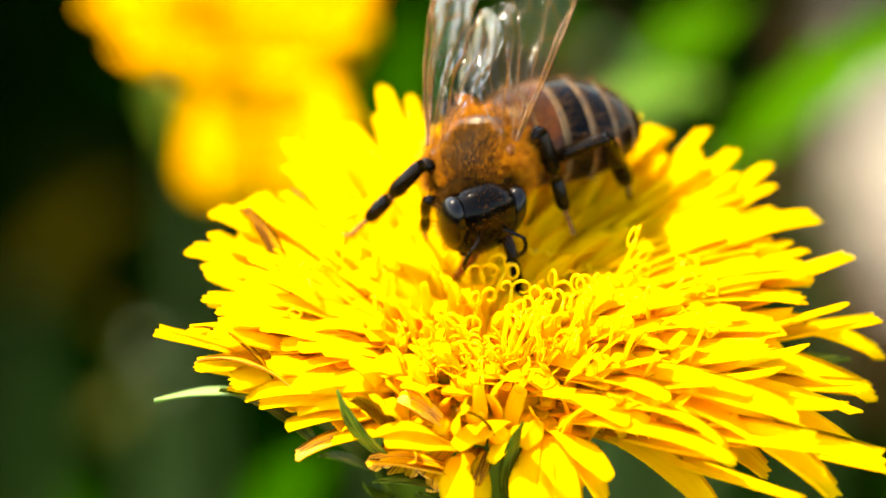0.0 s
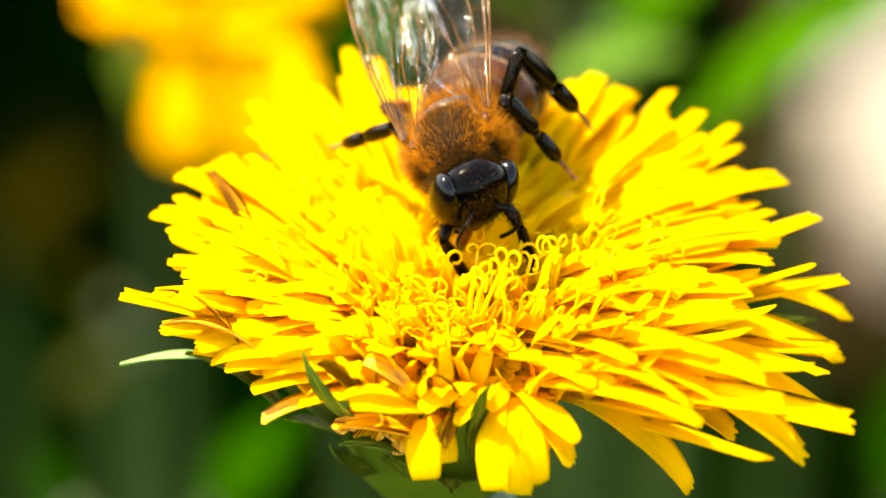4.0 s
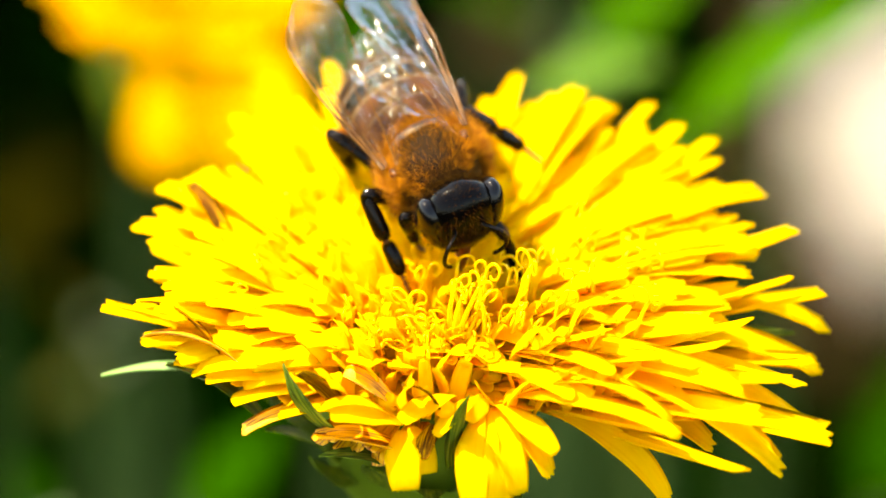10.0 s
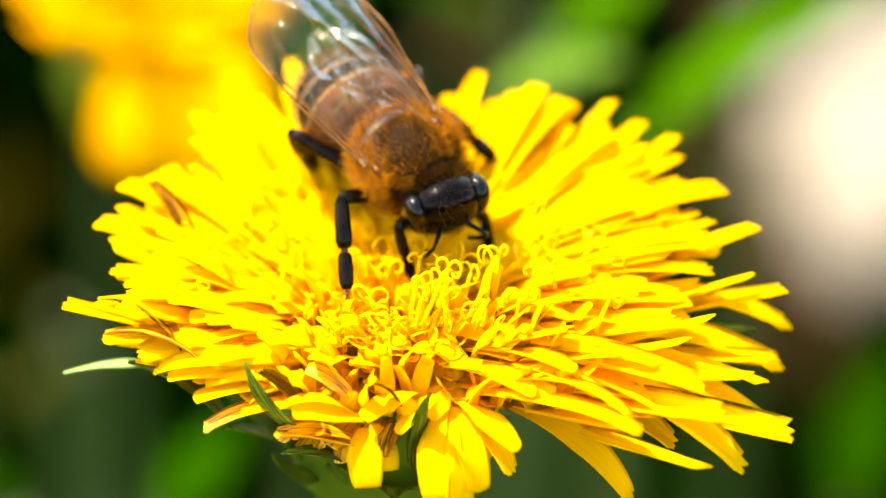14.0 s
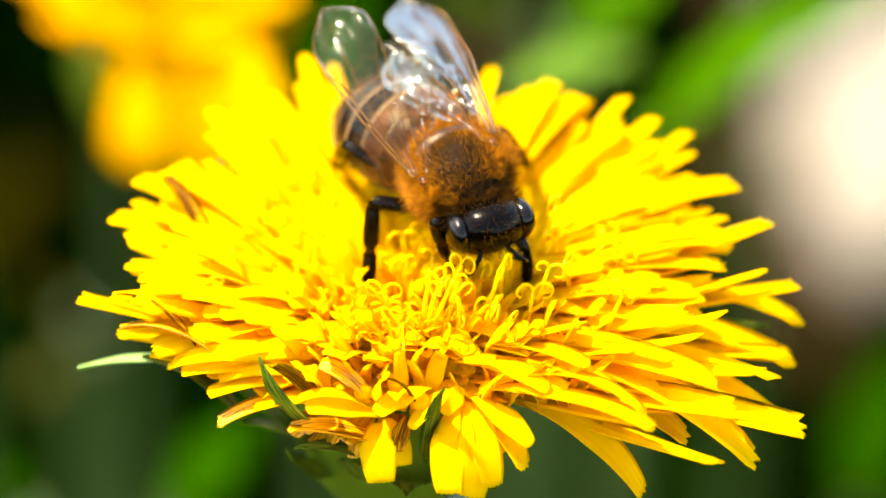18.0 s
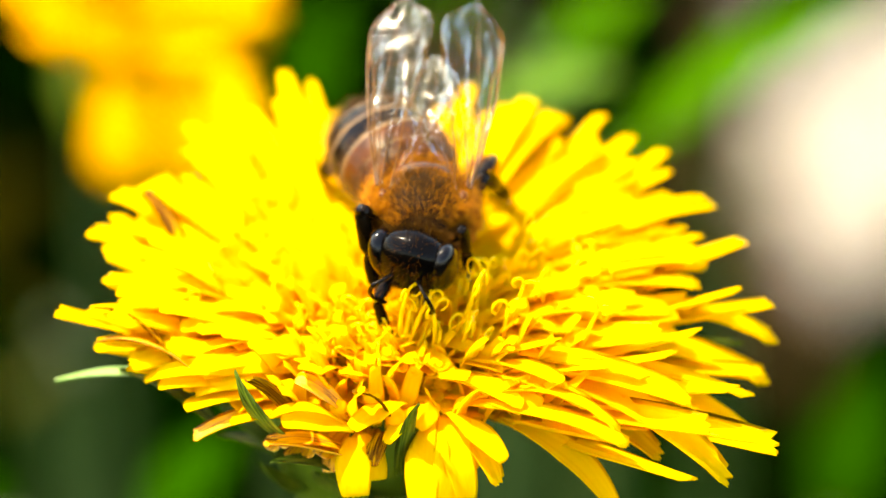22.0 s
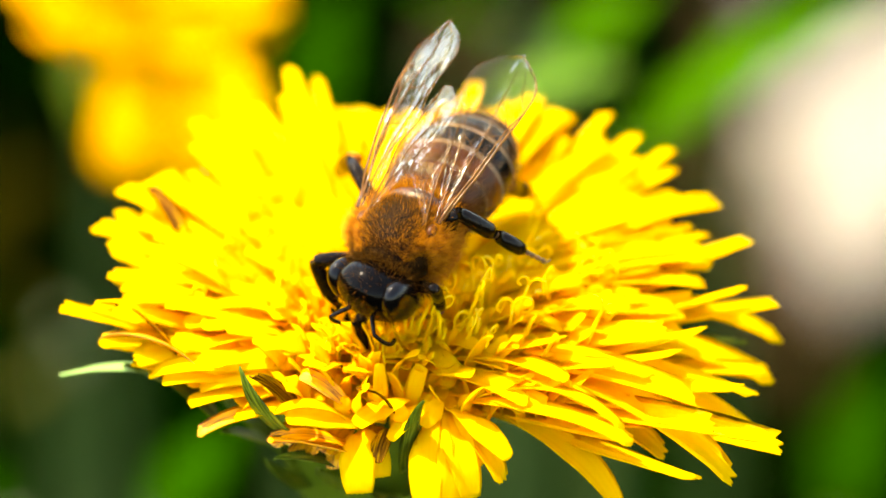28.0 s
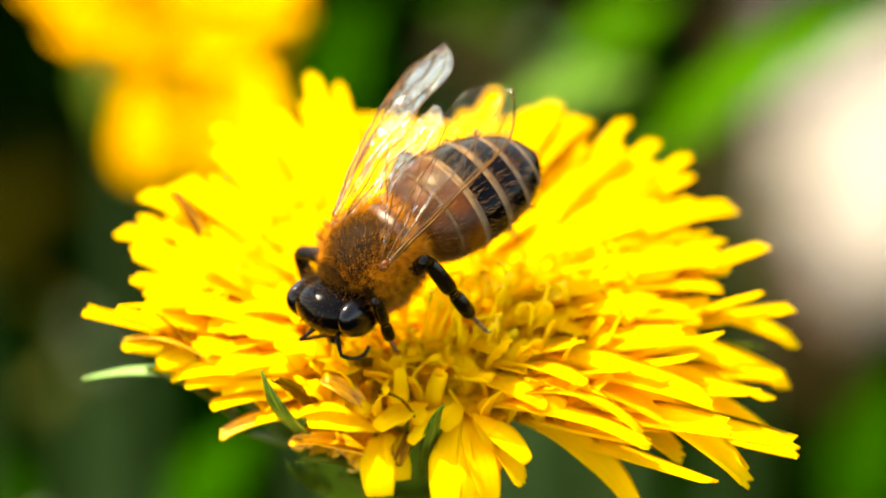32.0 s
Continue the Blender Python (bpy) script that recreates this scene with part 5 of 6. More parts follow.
    walk(shin_r1, [
        (0.0, pose(0.00000, 0.00230, 0.00000, -148.1, -6.5, 32.7)),
        (1.0, pose(0.00000, 0.00230, 0.00000, -147.2, 24.2, 25.0)),
        (2.0, pose(0.00000, 0.00230, 0.00000, -147.2, 5.1, 29.8)),
        (2.5, pose(0.00000, 0.00230, 0.00000, -110.4, -4.8, 31.7)),
        (3.0, pose(0.00000, 0.00230, 0.00000, -72.7, -13.9, 27.3)),
        (4.5, pose(0.00000, 0.00230, 0.00000, -113.4, -3.2, 31.9)),
        (6.0, pose(0.00000, 0.00230, 0.00000, -153.5, 7.9, 28.4)),
        (7.0, pose(0.00000, 0.00230, 0.00000, -116.5, -22.1, 31.4)),
        (8.0, pose(0.00000, 0.00230, 0.00000, -71.7, -7.5, 30.0)),
        (9.0, pose(0.00000, 0.00230, 0.00000, -54.6, -12.1, 26.2)),
        (9.5, pose(0.00000, 0.00230, 0.00000, -104.6, -9.2, 31.1)),
        (10.0, pose(0.00000, 0.00230, 0.00000, -153.9, -3.7, 32.0)),
        (10.5, pose(0.00000, 0.00230, 0.00000, -120.3, -13.6, 32.0)),
        (11.0, pose(0.00000, 0.00230, 0.00000, -85.0, -21.7, 26.1)),
        (12.0, pose(0.00000, 0.00230, 0.00000, -131.3, -11.9, 32.8)),
        (13.0, pose(0.00000, 0.00230, 0.00000, -125.7, 10.9, 31.1)),
        (16.0, pose(0.00000, 0.00230, 0.00000, -68.5, -4.9, 31.1)),
        (17.0, pose(0.00000, 0.00230, 0.00000, -99.1, -5.9, 31.4)),
        (18.0, pose(0.00000, 0.00230, 0.00000, -148.0, 9.0, 28.7)),
        (19.0, pose(0.00000, 0.00230, 0.00000, -125.9, -10.2, 32.3)),
        (20.0, pose(0.00000, 0.00230, 0.00000, -110.0, -9.5, 31.4)),
        (21.0, pose(0.00000, 0.00230, 0.00000, -146.7, 3.7, 30.2)),
        (21.5, pose(0.00000, 0.00230, 0.00000, -109.0, 0.2, 32.2)),
        (22.0, pose(0.00000, 0.00230, 0.00000, -71.3, -3.7, 31.6)),
        (23.0, pose(0.00000, 0.00230, 0.00000, -63.8, -6.9, 29.9)),
        (24.0, pose(0.00000, 0.00230, 0.00000, -60.7, -7.8, 29.3)),
        (25.0, pose(0.00000, 0.00230, 0.00000, -56.7, -11.9, 26.6)),
        (27.5, pose(0.00000, 0.00230, 0.00000, -58.4, -9.8, 28.0)),
        (28.0, pose(0.00000, 0.00230, 0.00000, -57.9, -9.8, 27.9)),
        (29.0, pose(0.00000, 0.00230, 0.00000, -58.5, -9.6, 28.1)),
        (30.0, pose(0.00000, 0.00230, 0.00000, -58.9, -10.4, 27.7)),
        (31.0, pose(0.00000, 0.00230, 0.00000, -62.6, -9.3, 28.6)),
        (32.0, pose(0.00000, 0.00230, 0.00000, -53.1, -13.7, 25.0)),
    ])
    walk(leg_r2, [
        (0.0, pose(0.00110, -0.00010, -0.00155, 69.2, -14.2, -67.9)),
        (1.0, pose(0.00110, -0.00010, -0.00155, 69.4, -1.8, -78.5)),
        (2.0, pose(0.00110, -0.00010, -0.00155, 65.7, 2.1, -81.9)),
        (3.0, pose(0.00110, -0.00010, -0.00155, 58.2, 19.7, -100.3)),
        (6.0, pose(0.00110, -0.00010, -0.00155, 61.9, 26.6, -105.8)),
        (7.0, pose(0.00110, -0.00010, -0.00155, 45.2, 10.0, -93.0)),
        (8.0, pose(0.00110, -0.00010, -0.00155, 52.3, 5.8, -86.6)),
        (9.0, pose(0.00110, -0.00010, -0.00155, 58.6, 8.4, -88.6)),
        (10.0, pose(0.00110, -0.00010, -0.00155, 48.5, 0.3, -80.4)),
        (11.0, pose(0.00110, -0.00010, -0.00155, 18.6, 12.3, -106.7)),
        (12.0, pose(0.00110, -0.00010, -0.00155, 46.3, 9.6, -92.2)),
        (13.0, pose(0.00110, -0.00010, -0.00155, 38.5, 5.9, -88.6)),
        (16.0, pose(0.00110, -0.00010, -0.00155, 49.8, 4.7, -85.6)),
        (17.0, pose(0.00110, -0.00010, -0.00155, 23.8, 10.8, -101.0)),
        (18.0, pose(0.00110, -0.00010, -0.00155, 29.3, 14.2, -104.7)),
        (19.0, pose(0.00110, -0.00010, -0.00155, 31.5, 10.9, -98.2)),
        (20.0, pose(0.00110, -0.00010, -0.00155, 40.4, -7.2, -69.9)),
        (21.0, pose(0.00110, -0.00010, -0.00155, 51.3, -0.0, -80.0)),
        (22.0, pose(0.00110, -0.00010, -0.00155, 53.3, -12.2, -66.3)),
        (23.0, pose(0.00110, -0.00010, -0.00155, 69.3, -3.9, -76.7)),
        (24.0, pose(0.00110, -0.00010, -0.00155, 64.4, -7.7, -72.9)),
        (25.0, pose(0.00110, -0.00010, -0.00155, 54.5, -9.8, -69.3)),
        (27.5, pose(0.00110, -0.00010, -0.00155, 59.8, -17.4, -62.6)),
        (28.0, pose(0.00110, -0.00010, -0.00155, 17.1, -9.9, -57.5)),
        (29.0, pose(0.00110, -0.00010, -0.00155, 7.1, -6.3, -61.3)),
        (30.0, pose(0.00110, -0.00010, -0.00155, 4.6, -5.4, -62.8)),
        (31.0, pose(0.00110, -0.00010, -0.00155, 4.9, -5.5, -62.6)),
        (32.0, pose(0.00110, -0.00010, -0.00155, 2.3, -5.6, -60.7)),
    ])
    walk(shin_r2, [
        (0.0, pose(0.00000, 0.00330, 0.00000, -88.6, 17.2, 81.0)),
        (1.0, pose(0.00000, 0.00330, 0.00000, -97.0, 10.8, 80.5)),
        (2.0, pose(0.00000, 0.00330, 0.00000, -96.0, 0.8, 81.0)),
        (3.0, pose(0.00000, 0.00330, 0.00000, -103.2, -14.6, 83.0)),
        (6.0, pose(0.00000, 0.00330, 0.00000, -142.3, -10.6, 88.7)),
        (7.0, pose(0.00000, 0.00330, 0.00000, -89.0, 14.2, 81.0)),
        (8.0, pose(0.00000, 0.00330, 0.00000, -83.7, 38.3, 83.0)),
        (9.0, pose(0.00000, 0.00330, 0.00000, -98.0, 55.4, 77.3)),
        (10.0, pose(0.00000, 0.00330, 0.00000, -69.6, 42.1, 88.1)),
        (10.5, pose(0.00000, 0.00330, 0.00000, -57.1, 10.6, 82.3)),
        (11.0, pose(0.00000, 0.00330, 0.00000, -41.1, -18.6, 69.6)),
        (12.0, pose(0.00000, 0.00330, 0.00000, -90.7, 10.5, 80.8)),
        (13.0, pose(0.00000, 0.00330, 0.00000, -56.0, -10.7, 75.7)),
        (16.0, pose(0.00000, 0.00330, 0.00000, -72.2, 35.0, 85.9)),
        (17.0, pose(0.00000, 0.00330, 0.00000, -105.2, -13.7, 83.3)),
        (18.0, pose(0.00000, 0.00330, 0.00000, -89.5, 10.7, 80.9)),
        (19.0, pose(0.00000, 0.00330, 0.00000, -90.3, -4.4, 80.8)),
        (20.0, pose(0.00000, 0.00330, 0.00000, -83.0, 40.9, 83.4)),
        (21.0, pose(0.00000, 0.00330, 0.00000, -83.6, 54.4, 84.2)),
        (22.0, pose(0.00000, 0.00330, 0.00000, -63.5, 60.9, 96.1)),
        (23.0, pose(0.00000, 0.00330, 0.00000, -133.7, 70.0, 51.1)),
        (24.0, pose(0.00000, 0.00330, 0.00000, -124.0, 61.9, 61.7)),
        (25.0, pose(0.00000, 0.00330, 0.00000, -119.5, 70.2, 61.2)),
        (27.5, pose(0.00000, 0.00330, 0.00000, -112.0, 50.1, 71.6)),
        (28.0, pose(0.00000, 0.00330, 0.00000, -73.9, 28.3, 84.3)),
        (29.0, pose(0.00000, 0.00330, 0.00000, -63.9, 23.1, 85.1)),
        (30.0, pose(0.00000, 0.00330, 0.00000, -63.4, 20.5, 84.5)),
        (31.0, pose(0.00000, 0.00330, 0.00000, -67.8, 23.8, 84.6)),
        (32.0, pose(0.00000, 0.00330, 0.00000, -68.9, 14.9, 82.6)),
    ])
    walk(leg_r3, [
        (0.0, pose(0.00115, -0.00090, -0.00145, 7.6, 1.4, -157.8)),
        (1.0, pose(0.00115, -0.00090, -0.00145, 7.7, 1.2, -156.7)),
        (2.0, pose(0.00115, -0.00090, -0.00145, 8.7, 1.4, -157.3)),
        (3.0, pose(0.00115, -0.00090, -0.00145, 9.5, 1.3, -156.6)),
        (6.0, pose(0.00115, -0.00090, -0.00145, 43.9, -4.1, -143.4)),
        (7.0, pose(0.00115, -0.00090, -0.00145, 42.2, -4.7, -142.0)),
        (8.0, pose(0.00115, -0.00090, -0.00145, 45.1, -5.5, -141.3)),
        (9.0, pose(0.00115, -0.00090, -0.00145, 38.8, -1.6, -147.4)),
        (10.0, pose(0.00115, -0.00090, -0.00145, 40.2, -2.0, -146.8)),
        (11.0, pose(0.00115, -0.00090, -0.00145, 51.2, -0.9, -149.2)),
        (12.0, pose(0.00115, -0.00090, -0.00145, 32.1, 0.3, -151.3)),
        (13.0, pose(0.00115, -0.00090, -0.00145, 28.8, 3.0, -158.0)),
        (16.0, pose(0.00115, -0.00090, -0.00145, 36.7, -2.3, -145.9)),
        (17.0, pose(0.00115, -0.00090, -0.00145, 38.4, -1.9, -146.8)),
        (18.0, pose(0.00115, -0.00090, -0.00145, 22.9, 0.0, -150.8)),
        (19.0, pose(0.00115, -0.00090, -0.00145, 32.1, -6.1, -136.7)),
        (20.0, pose(0.00115, -0.00090, -0.00145, 28.5, -7.5, -132.0)),
        (21.0, pose(0.00115, -0.00090, -0.00145, 29.7, -4.0, -140.9)),
        (22.0, pose(0.00115, -0.00090, -0.00145, 21.5, -0.8, -148.1)),
        (23.0, pose(0.00115, -0.00090, -0.00145, 7.4, -0.3, -149.0)),
        (24.0, pose(0.00115, -0.00090, -0.00145, 12.3, 0.6, -153.2)),
        (25.0, pose(0.00115, -0.00090, -0.00145, 4.8, 1.9, -161.5)),
        (27.5, pose(0.00115, -0.00090, -0.00145, 14.6, -6.2, -127.7)),
        (28.0, pose(0.00115, -0.00090, -0.00145, 24.8, -7.2, -131.0)),
        (29.0, pose(0.00115, -0.00090, -0.00145, 19.0, -5.5, -133.0)),
        (30.0, pose(0.00115, -0.00090, -0.00145, 23.1, -18.1, -101.3)),
        (31.0, pose(0.00115, -0.00090, -0.00145, 25.4, -16.3, -108.4)),
        (32.0, pose(0.00115, -0.00090, -0.00145, 9.3, -0.8, -146.7)),
    ])
    walk(shin_r3, [
        (0.0, pose(0.00000, 0.00460, 0.00000, -63.1, -11.1, -18.1)),
        (1.0, pose(0.00000, 0.00460, 0.00000, -62.5, -12.3, -18.8)),
        (2.0, pose(0.00000, 0.00460, 0.00000, -62.6, -13.4, -19.3)),
        (3.0, pose(0.00000, 0.00460, 0.00000, -62.3, -16.1, -20.6)),
        (6.0, pose(0.00000, 0.00460, 0.00000, -93.0, -6.8, -15.3)),
        (7.0, pose(0.00000, 0.00460, 0.00000, -90.9, -4.7, -14.9)),
        (8.0, pose(0.00000, 0.00460, 0.00000, -98.7, -4.1, -14.8)),
        (9.0, pose(0.00000, 0.00460, 0.00000, -97.9, -14.7, -16.2)),
        (10.0, pose(0.00000, 0.00460, 0.00000, -101.5, -21.7, -16.6)),
        (11.0, pose(0.00000, 0.00460, 0.00000, -120.5, -31.5, -12.9)),
        (12.0, pose(0.00000, 0.00460, 0.00000, -98.7, -20.9, -17.0)),
        (13.0, pose(0.00000, 0.00460, 0.00000, -102.5, -30.3, -17.3)),
        (16.0, pose(0.00000, 0.00460, 0.00000, -99.8, -19.5, -16.6)),
        (17.0, pose(0.00000, 0.00460, 0.00000, -97.4, -20.6, -17.1)),
        (18.0, pose(0.00000, 0.00460, 0.00000, -75.9, -15.2, -18.6)),
        (19.0, pose(0.00000, 0.00460, 0.00000, -81.2, -1.2, -14.0)),
        (20.0, pose(0.00000, 0.00460, 0.00000, -88.3, -1.9, -14.4)),
        (21.0, pose(0.00000, 0.00460, 0.00000, -84.7, -8.2, -15.9)),
        (22.0, pose(0.00000, 0.00460, 0.00000, -75.2, -4.2, -14.9)),
        (23.0, pose(0.00000, 0.00460, 0.00000, -63.0, 7.8, -9.4)),
        (24.0, pose(0.00000, 0.00460, 0.00000, -65.6, 9.5, -8.9)),
        (25.0, pose(0.00000, 0.00460, 0.00000, -55.5, -7.1, -16.5)),
        (27.5, pose(0.00000, 0.00460, 0.00000, -57.8, -0.5, -13.0)),
        (28.0, pose(0.00000, 0.00460, 0.00000, -68.8, 9.0, -9.6)),
        (29.0, pose(0.00000, 0.00460, 0.00000, -62.9, 13.0, -6.9)),
        (30.0, pose(0.00000, 0.00460, 0.00000, -63.8, 16.0, -5.7)),
        (31.0, pose(0.00000, 0.00460, 0.00000, -66.8, 21.1, -4.1)),
        (32.0, pose(0.00000, 0.00460, 0.00000, -81.8, -2.9, -14.5)),
    ])
    walk(leg_l1, [
        (0.0, pose(-0.00075, 0.00135, -0.00135, -47.9, -2.9, 26.2)),
        (1.0, pose(-0.00075, 0.00135, -0.00135, -47.7, -2.9, 26.2)),
        (2.0, pose(-0.00075, 0.00135, -0.00135, -50.8, -3.2, 26.0)),
        (3.0, pose(-0.00075, 0.00135, -0.00135, -53.5, -3.6, 25.7)),
        (6.0, pose(-0.00075, 0.00135, -0.00135, -52.0, -3.4, 25.9)),
        (7.0, pose(-0.00075, 0.00135, -0.00135, -53.8, -3.7, 25.6)),
        (8.0, pose(-0.00075, 0.00135, -0.00135, -51.2, -3.3, 26.0)),
        (9.0, pose(-0.00075, 0.00135, -0.00135, -51.0, -3.3, 26.0)),
        (10.0, pose(-0.00075, 0.00135, -0.00135, -52.4, -3.4, 25.9)),
        (11.0, pose(-0.00075, 0.00135, -0.00135, -73.4, -5.5, 25.4)),
        (12.0, pose(-0.00075, 0.00135, -0.00135, -56.1, -3.8, 25.7)),
        (13.0, pose(-0.00075, 0.00135, -0.00135, -51.1, -3.3, 26.0)),
        (16.0, pose(-0.00075, 0.00135, -0.00135, -52.0, -3.4, 25.9)),
        (16.5, pose(-0.00075, 0.00135, -0.00135, -30.6, -12.6, -4.9)),
        (17.0, pose(-0.00075, 0.00135, -0.00135, -7.4, -9.3, -37.2)),
        (18.0, pose(-0.00075, 0.00135, -0.00135, -45.6, -8.2, 15.1)),
        (19.0, pose(-0.00075, 0.00135, -0.00135, -51.0, -4.5, 23.8)),
        (19.5, pose(-0.00075, 0.00135, -0.00135, -4.3, 0.3, 35.0)),
        (20.0, pose(-0.00075, 0.00135, -0.00135, 42.4, -4.7, 46.2)),
        (21.0, pose(-0.00075, 0.00135, -0.00135, 55.4, -9.3, 52.0)),
        (22.0, pose(-0.00075, 0.00135, -0.00135, 61.5, -8.0, 47.1)),
        (23.0, pose(-0.00075, 0.00135, -0.00135, 52.1, -9.2, 53.4)),
        (24.0, pose(-0.00075, 0.00135, -0.00135, 49.1, -5.5, 46.0)),
        (25.0, pose(-0.00075, 0.00135, -0.00135, 55.4, -3.1, 38.8)),
        (27.5, pose(-0.00075, 0.00135, -0.00135, 35.7, -2.9, 43.0)),
        (28.0, pose(-0.00075, 0.00135, -0.00135, 26.0, -6.2, 66.2)),
        (29.0, pose(-0.00075, 0.00135, -0.00135, 35.3, -10.2, 69.9)),
        (30.0, pose(-0.00075, 0.00135, -0.00135, 24.6, -10.8, 92.3)),
        (31.0, pose(-0.00075, 0.00135, -0.00135, 32.5, -12.1, 80.4)),
        (32.0, pose(-0.00075, 0.00135, -0.00135, 46.9, -15.6, 72.4)),
    ])
    walk(shin_l1, [
        (0.0, pose(0.00000, 0.00230, 0.00000, -49.0, 15.3, -23.3)),
        (1.0, pose(0.00000, 0.00230, 0.00000, -49.4, 15.1, -23.5)),
        (2.0, pose(0.00000, 0.00230, 0.00000, -43.9, 16.1, -21.8)),
        (3.0, pose(0.00000, 0.00230, 0.00000, -39.8, 16.4, -20.8)),
        (6.0, pose(0.00000, 0.00230, 0.00000, -42.4, 16.5, -21.2)),
        (7.0, pose(0.00000, 0.00230, 0.00000, -39.3, 16.0, -21.0)),
        (8.0, pose(0.00000, 0.00230, 0.00000, -43.5, 16.2, -21.7)),
        (9.0, pose(0.00000, 0.00230, 0.00000, -43.8, 16.3, -21.6)),
        (10.0, pose(0.00000, 0.00230, 0.00000, -41.9, 16.6, -21.1)),
        (11.0, pose(0.00000, 0.00230, 0.00000, -50.9, 14.6, -24.1)),
        (12.0, pose(0.00000, 0.00230, 0.00000, -44.1, 15.2, -22.6)),
        (13.0, pose(0.00000, 0.00230, 0.00000, -45.3, 15.8, -22.3)),
        (16.0, pose(0.00000, 0.00230, 0.00000, -42.5, 16.1, -21.5)),
        (17.0, pose(0.00000, 0.00230, 0.00000, -73.5, 4.7, -31.2)),
        (18.0, pose(0.00000, 0.00230, 0.00000, -52.6, 16.1, -23.3)),
        (19.0, pose(0.00000, 0.00230, 0.00000, -43.5, 16.2, -21.7)),
        (19.5, pose(0.00000, 0.00230, 0.00000, -94.5, -2.7, -33.2)),
        (20.0, pose(0.00000, 0.00230, 0.00000, -145.9, -23.5, -25.5)),
        (21.0, pose(0.00000, 0.00230, 0.00000, -155.5, -15.0, -25.9)),
        (22.0, pose(0.00000, 0.00230, 0.00000, -161.9, -4.0, -29.0)),
        (23.0, pose(0.00000, 0.00230, 0.00000, -159.4, 5.1, -32.6)),
        (24.0, pose(0.00000, 0.00230, 0.00000, -159.8, 2.8, -31.7)),
        (25.0, pose(0.00000, 0.00230, 0.00000, -152.6, 15.7, -35.7)),
        (27.5, pose(0.00000, 0.00230, 0.00000, -155.5, -15.5, -25.7)),
        (28.0, pose(0.00000, 0.00230, 0.00000, -149.4, -10.2, -28.2)),
        (29.0, pose(0.00000, 0.00230, 0.00000, -156.6, 2.2, -31.5)),
        (30.0, pose(0.00000, 0.00230, 0.00000, -141.1, -40.6, -23.1)),
        (31.0, pose(0.00000, 0.00230, 0.00000, -128.7, -33.7, -28.7)),
        (32.0, pose(0.00000, 0.00230, 0.00000, -142.8, -18.5, -27.3)),
    ])
    walk(leg_l2, [
        (0.0, pose(-0.00110, -0.00010, -0.00155, 55.8, -15.5, 96.6)),
        (1.0, pose(-0.00110, -0.00010, -0.00155, 53.3, -5.0, 85.6)),
        (2.0, pose(-0.00110, -0.00010, -0.00155, 48.7, 3.9, 75.2)),
        (3.0, pose(-0.00110, -0.00010, -0.00155, 56.4, -7.3, 87.7)),
        (6.0, pose(-0.00110, -0.00010, -0.00155, 62.2, -6.2, 85.9)),
        (7.0, pose(-0.00110, -0.00010, -0.00155, 73.1, 1.8, 78.5)),
        (8.0, pose(-0.00110, -0.00010, -0.00155, 69.1, -10.7, 89.1)),
        (9.0, pose(-0.00110, -0.00010, -0.00155, 41.0, -35.5, 128.2)),
        (10.0, pose(-0.00110, -0.00010, -0.00155, 41.1, -34.6, 127.1)),
        (11.0, pose(-0.00110, -0.00010, -0.00155, -12.3, -11.7, 146.5)),
        (12.0, pose(-0.00110, -0.00010, -0.00155, -8.0, -16.6, 153.6)),
        (13.0, pose(-0.00110, -0.00010, -0.00155, -2.9, -13.4, 131.8)),
        (16.0, pose(-0.00110, -0.00010, -0.00155, 3.3, -29.6, 162.7)),
        (17.0, pose(-0.00110, -0.00010, -0.00155, 4.0, -38.5, 177.4)),
        (18.0, pose(-0.00110, -0.00010, -0.00155, 0.2, -18.6, 142.3)),
        (19.0, pose(-0.00110, -0.00010, -0.00155, -15.6, -13.8, 167.2)),
        (20.0, pose(-0.00110, -0.00010, -0.00155, 25.1, -32.0, 137.4)),
        (21.0, pose(-0.00110, -0.00010, -0.00155, 47.5, -27.1, 113.4)),
        (22.0, pose(-0.00110, -0.00010, -0.00155, 50.9, -24.7, 108.7)),
        (23.0, pose(-0.00110, -0.00010, -0.00155, 58.0, -5.3, 85.5)),
        (24.0, pose(-0.00110, -0.00010, -0.00155, 53.6, -0.3, 80.3)),
        (25.0, pose(-0.00110, -0.00010, -0.00155, 57.3, -6.5, 86.8)),
        (27.5, pose(-0.00110, -0.00010, -0.00155, 63.6, -24.9, 103.3)),
        (28.0, pose(-0.00110, -0.00010, -0.00155, 65.2, -15.1, 93.7)),
        (29.0, pose(-0.00110, -0.00010, -0.00155, 62.4, -12.2, 91.7)),
        (30.0, pose(-0.00110, -0.00010, -0.00155, 52.2, -23.5, 106.8)),
        (31.0, pose(-0.00110, -0.00010, -0.00155, 54.8, -21.6, 103.6)),
        (32.0, pose(-0.00110, -0.00010, -0.00155, 52.1, -17.8, 100.4)),
    ])
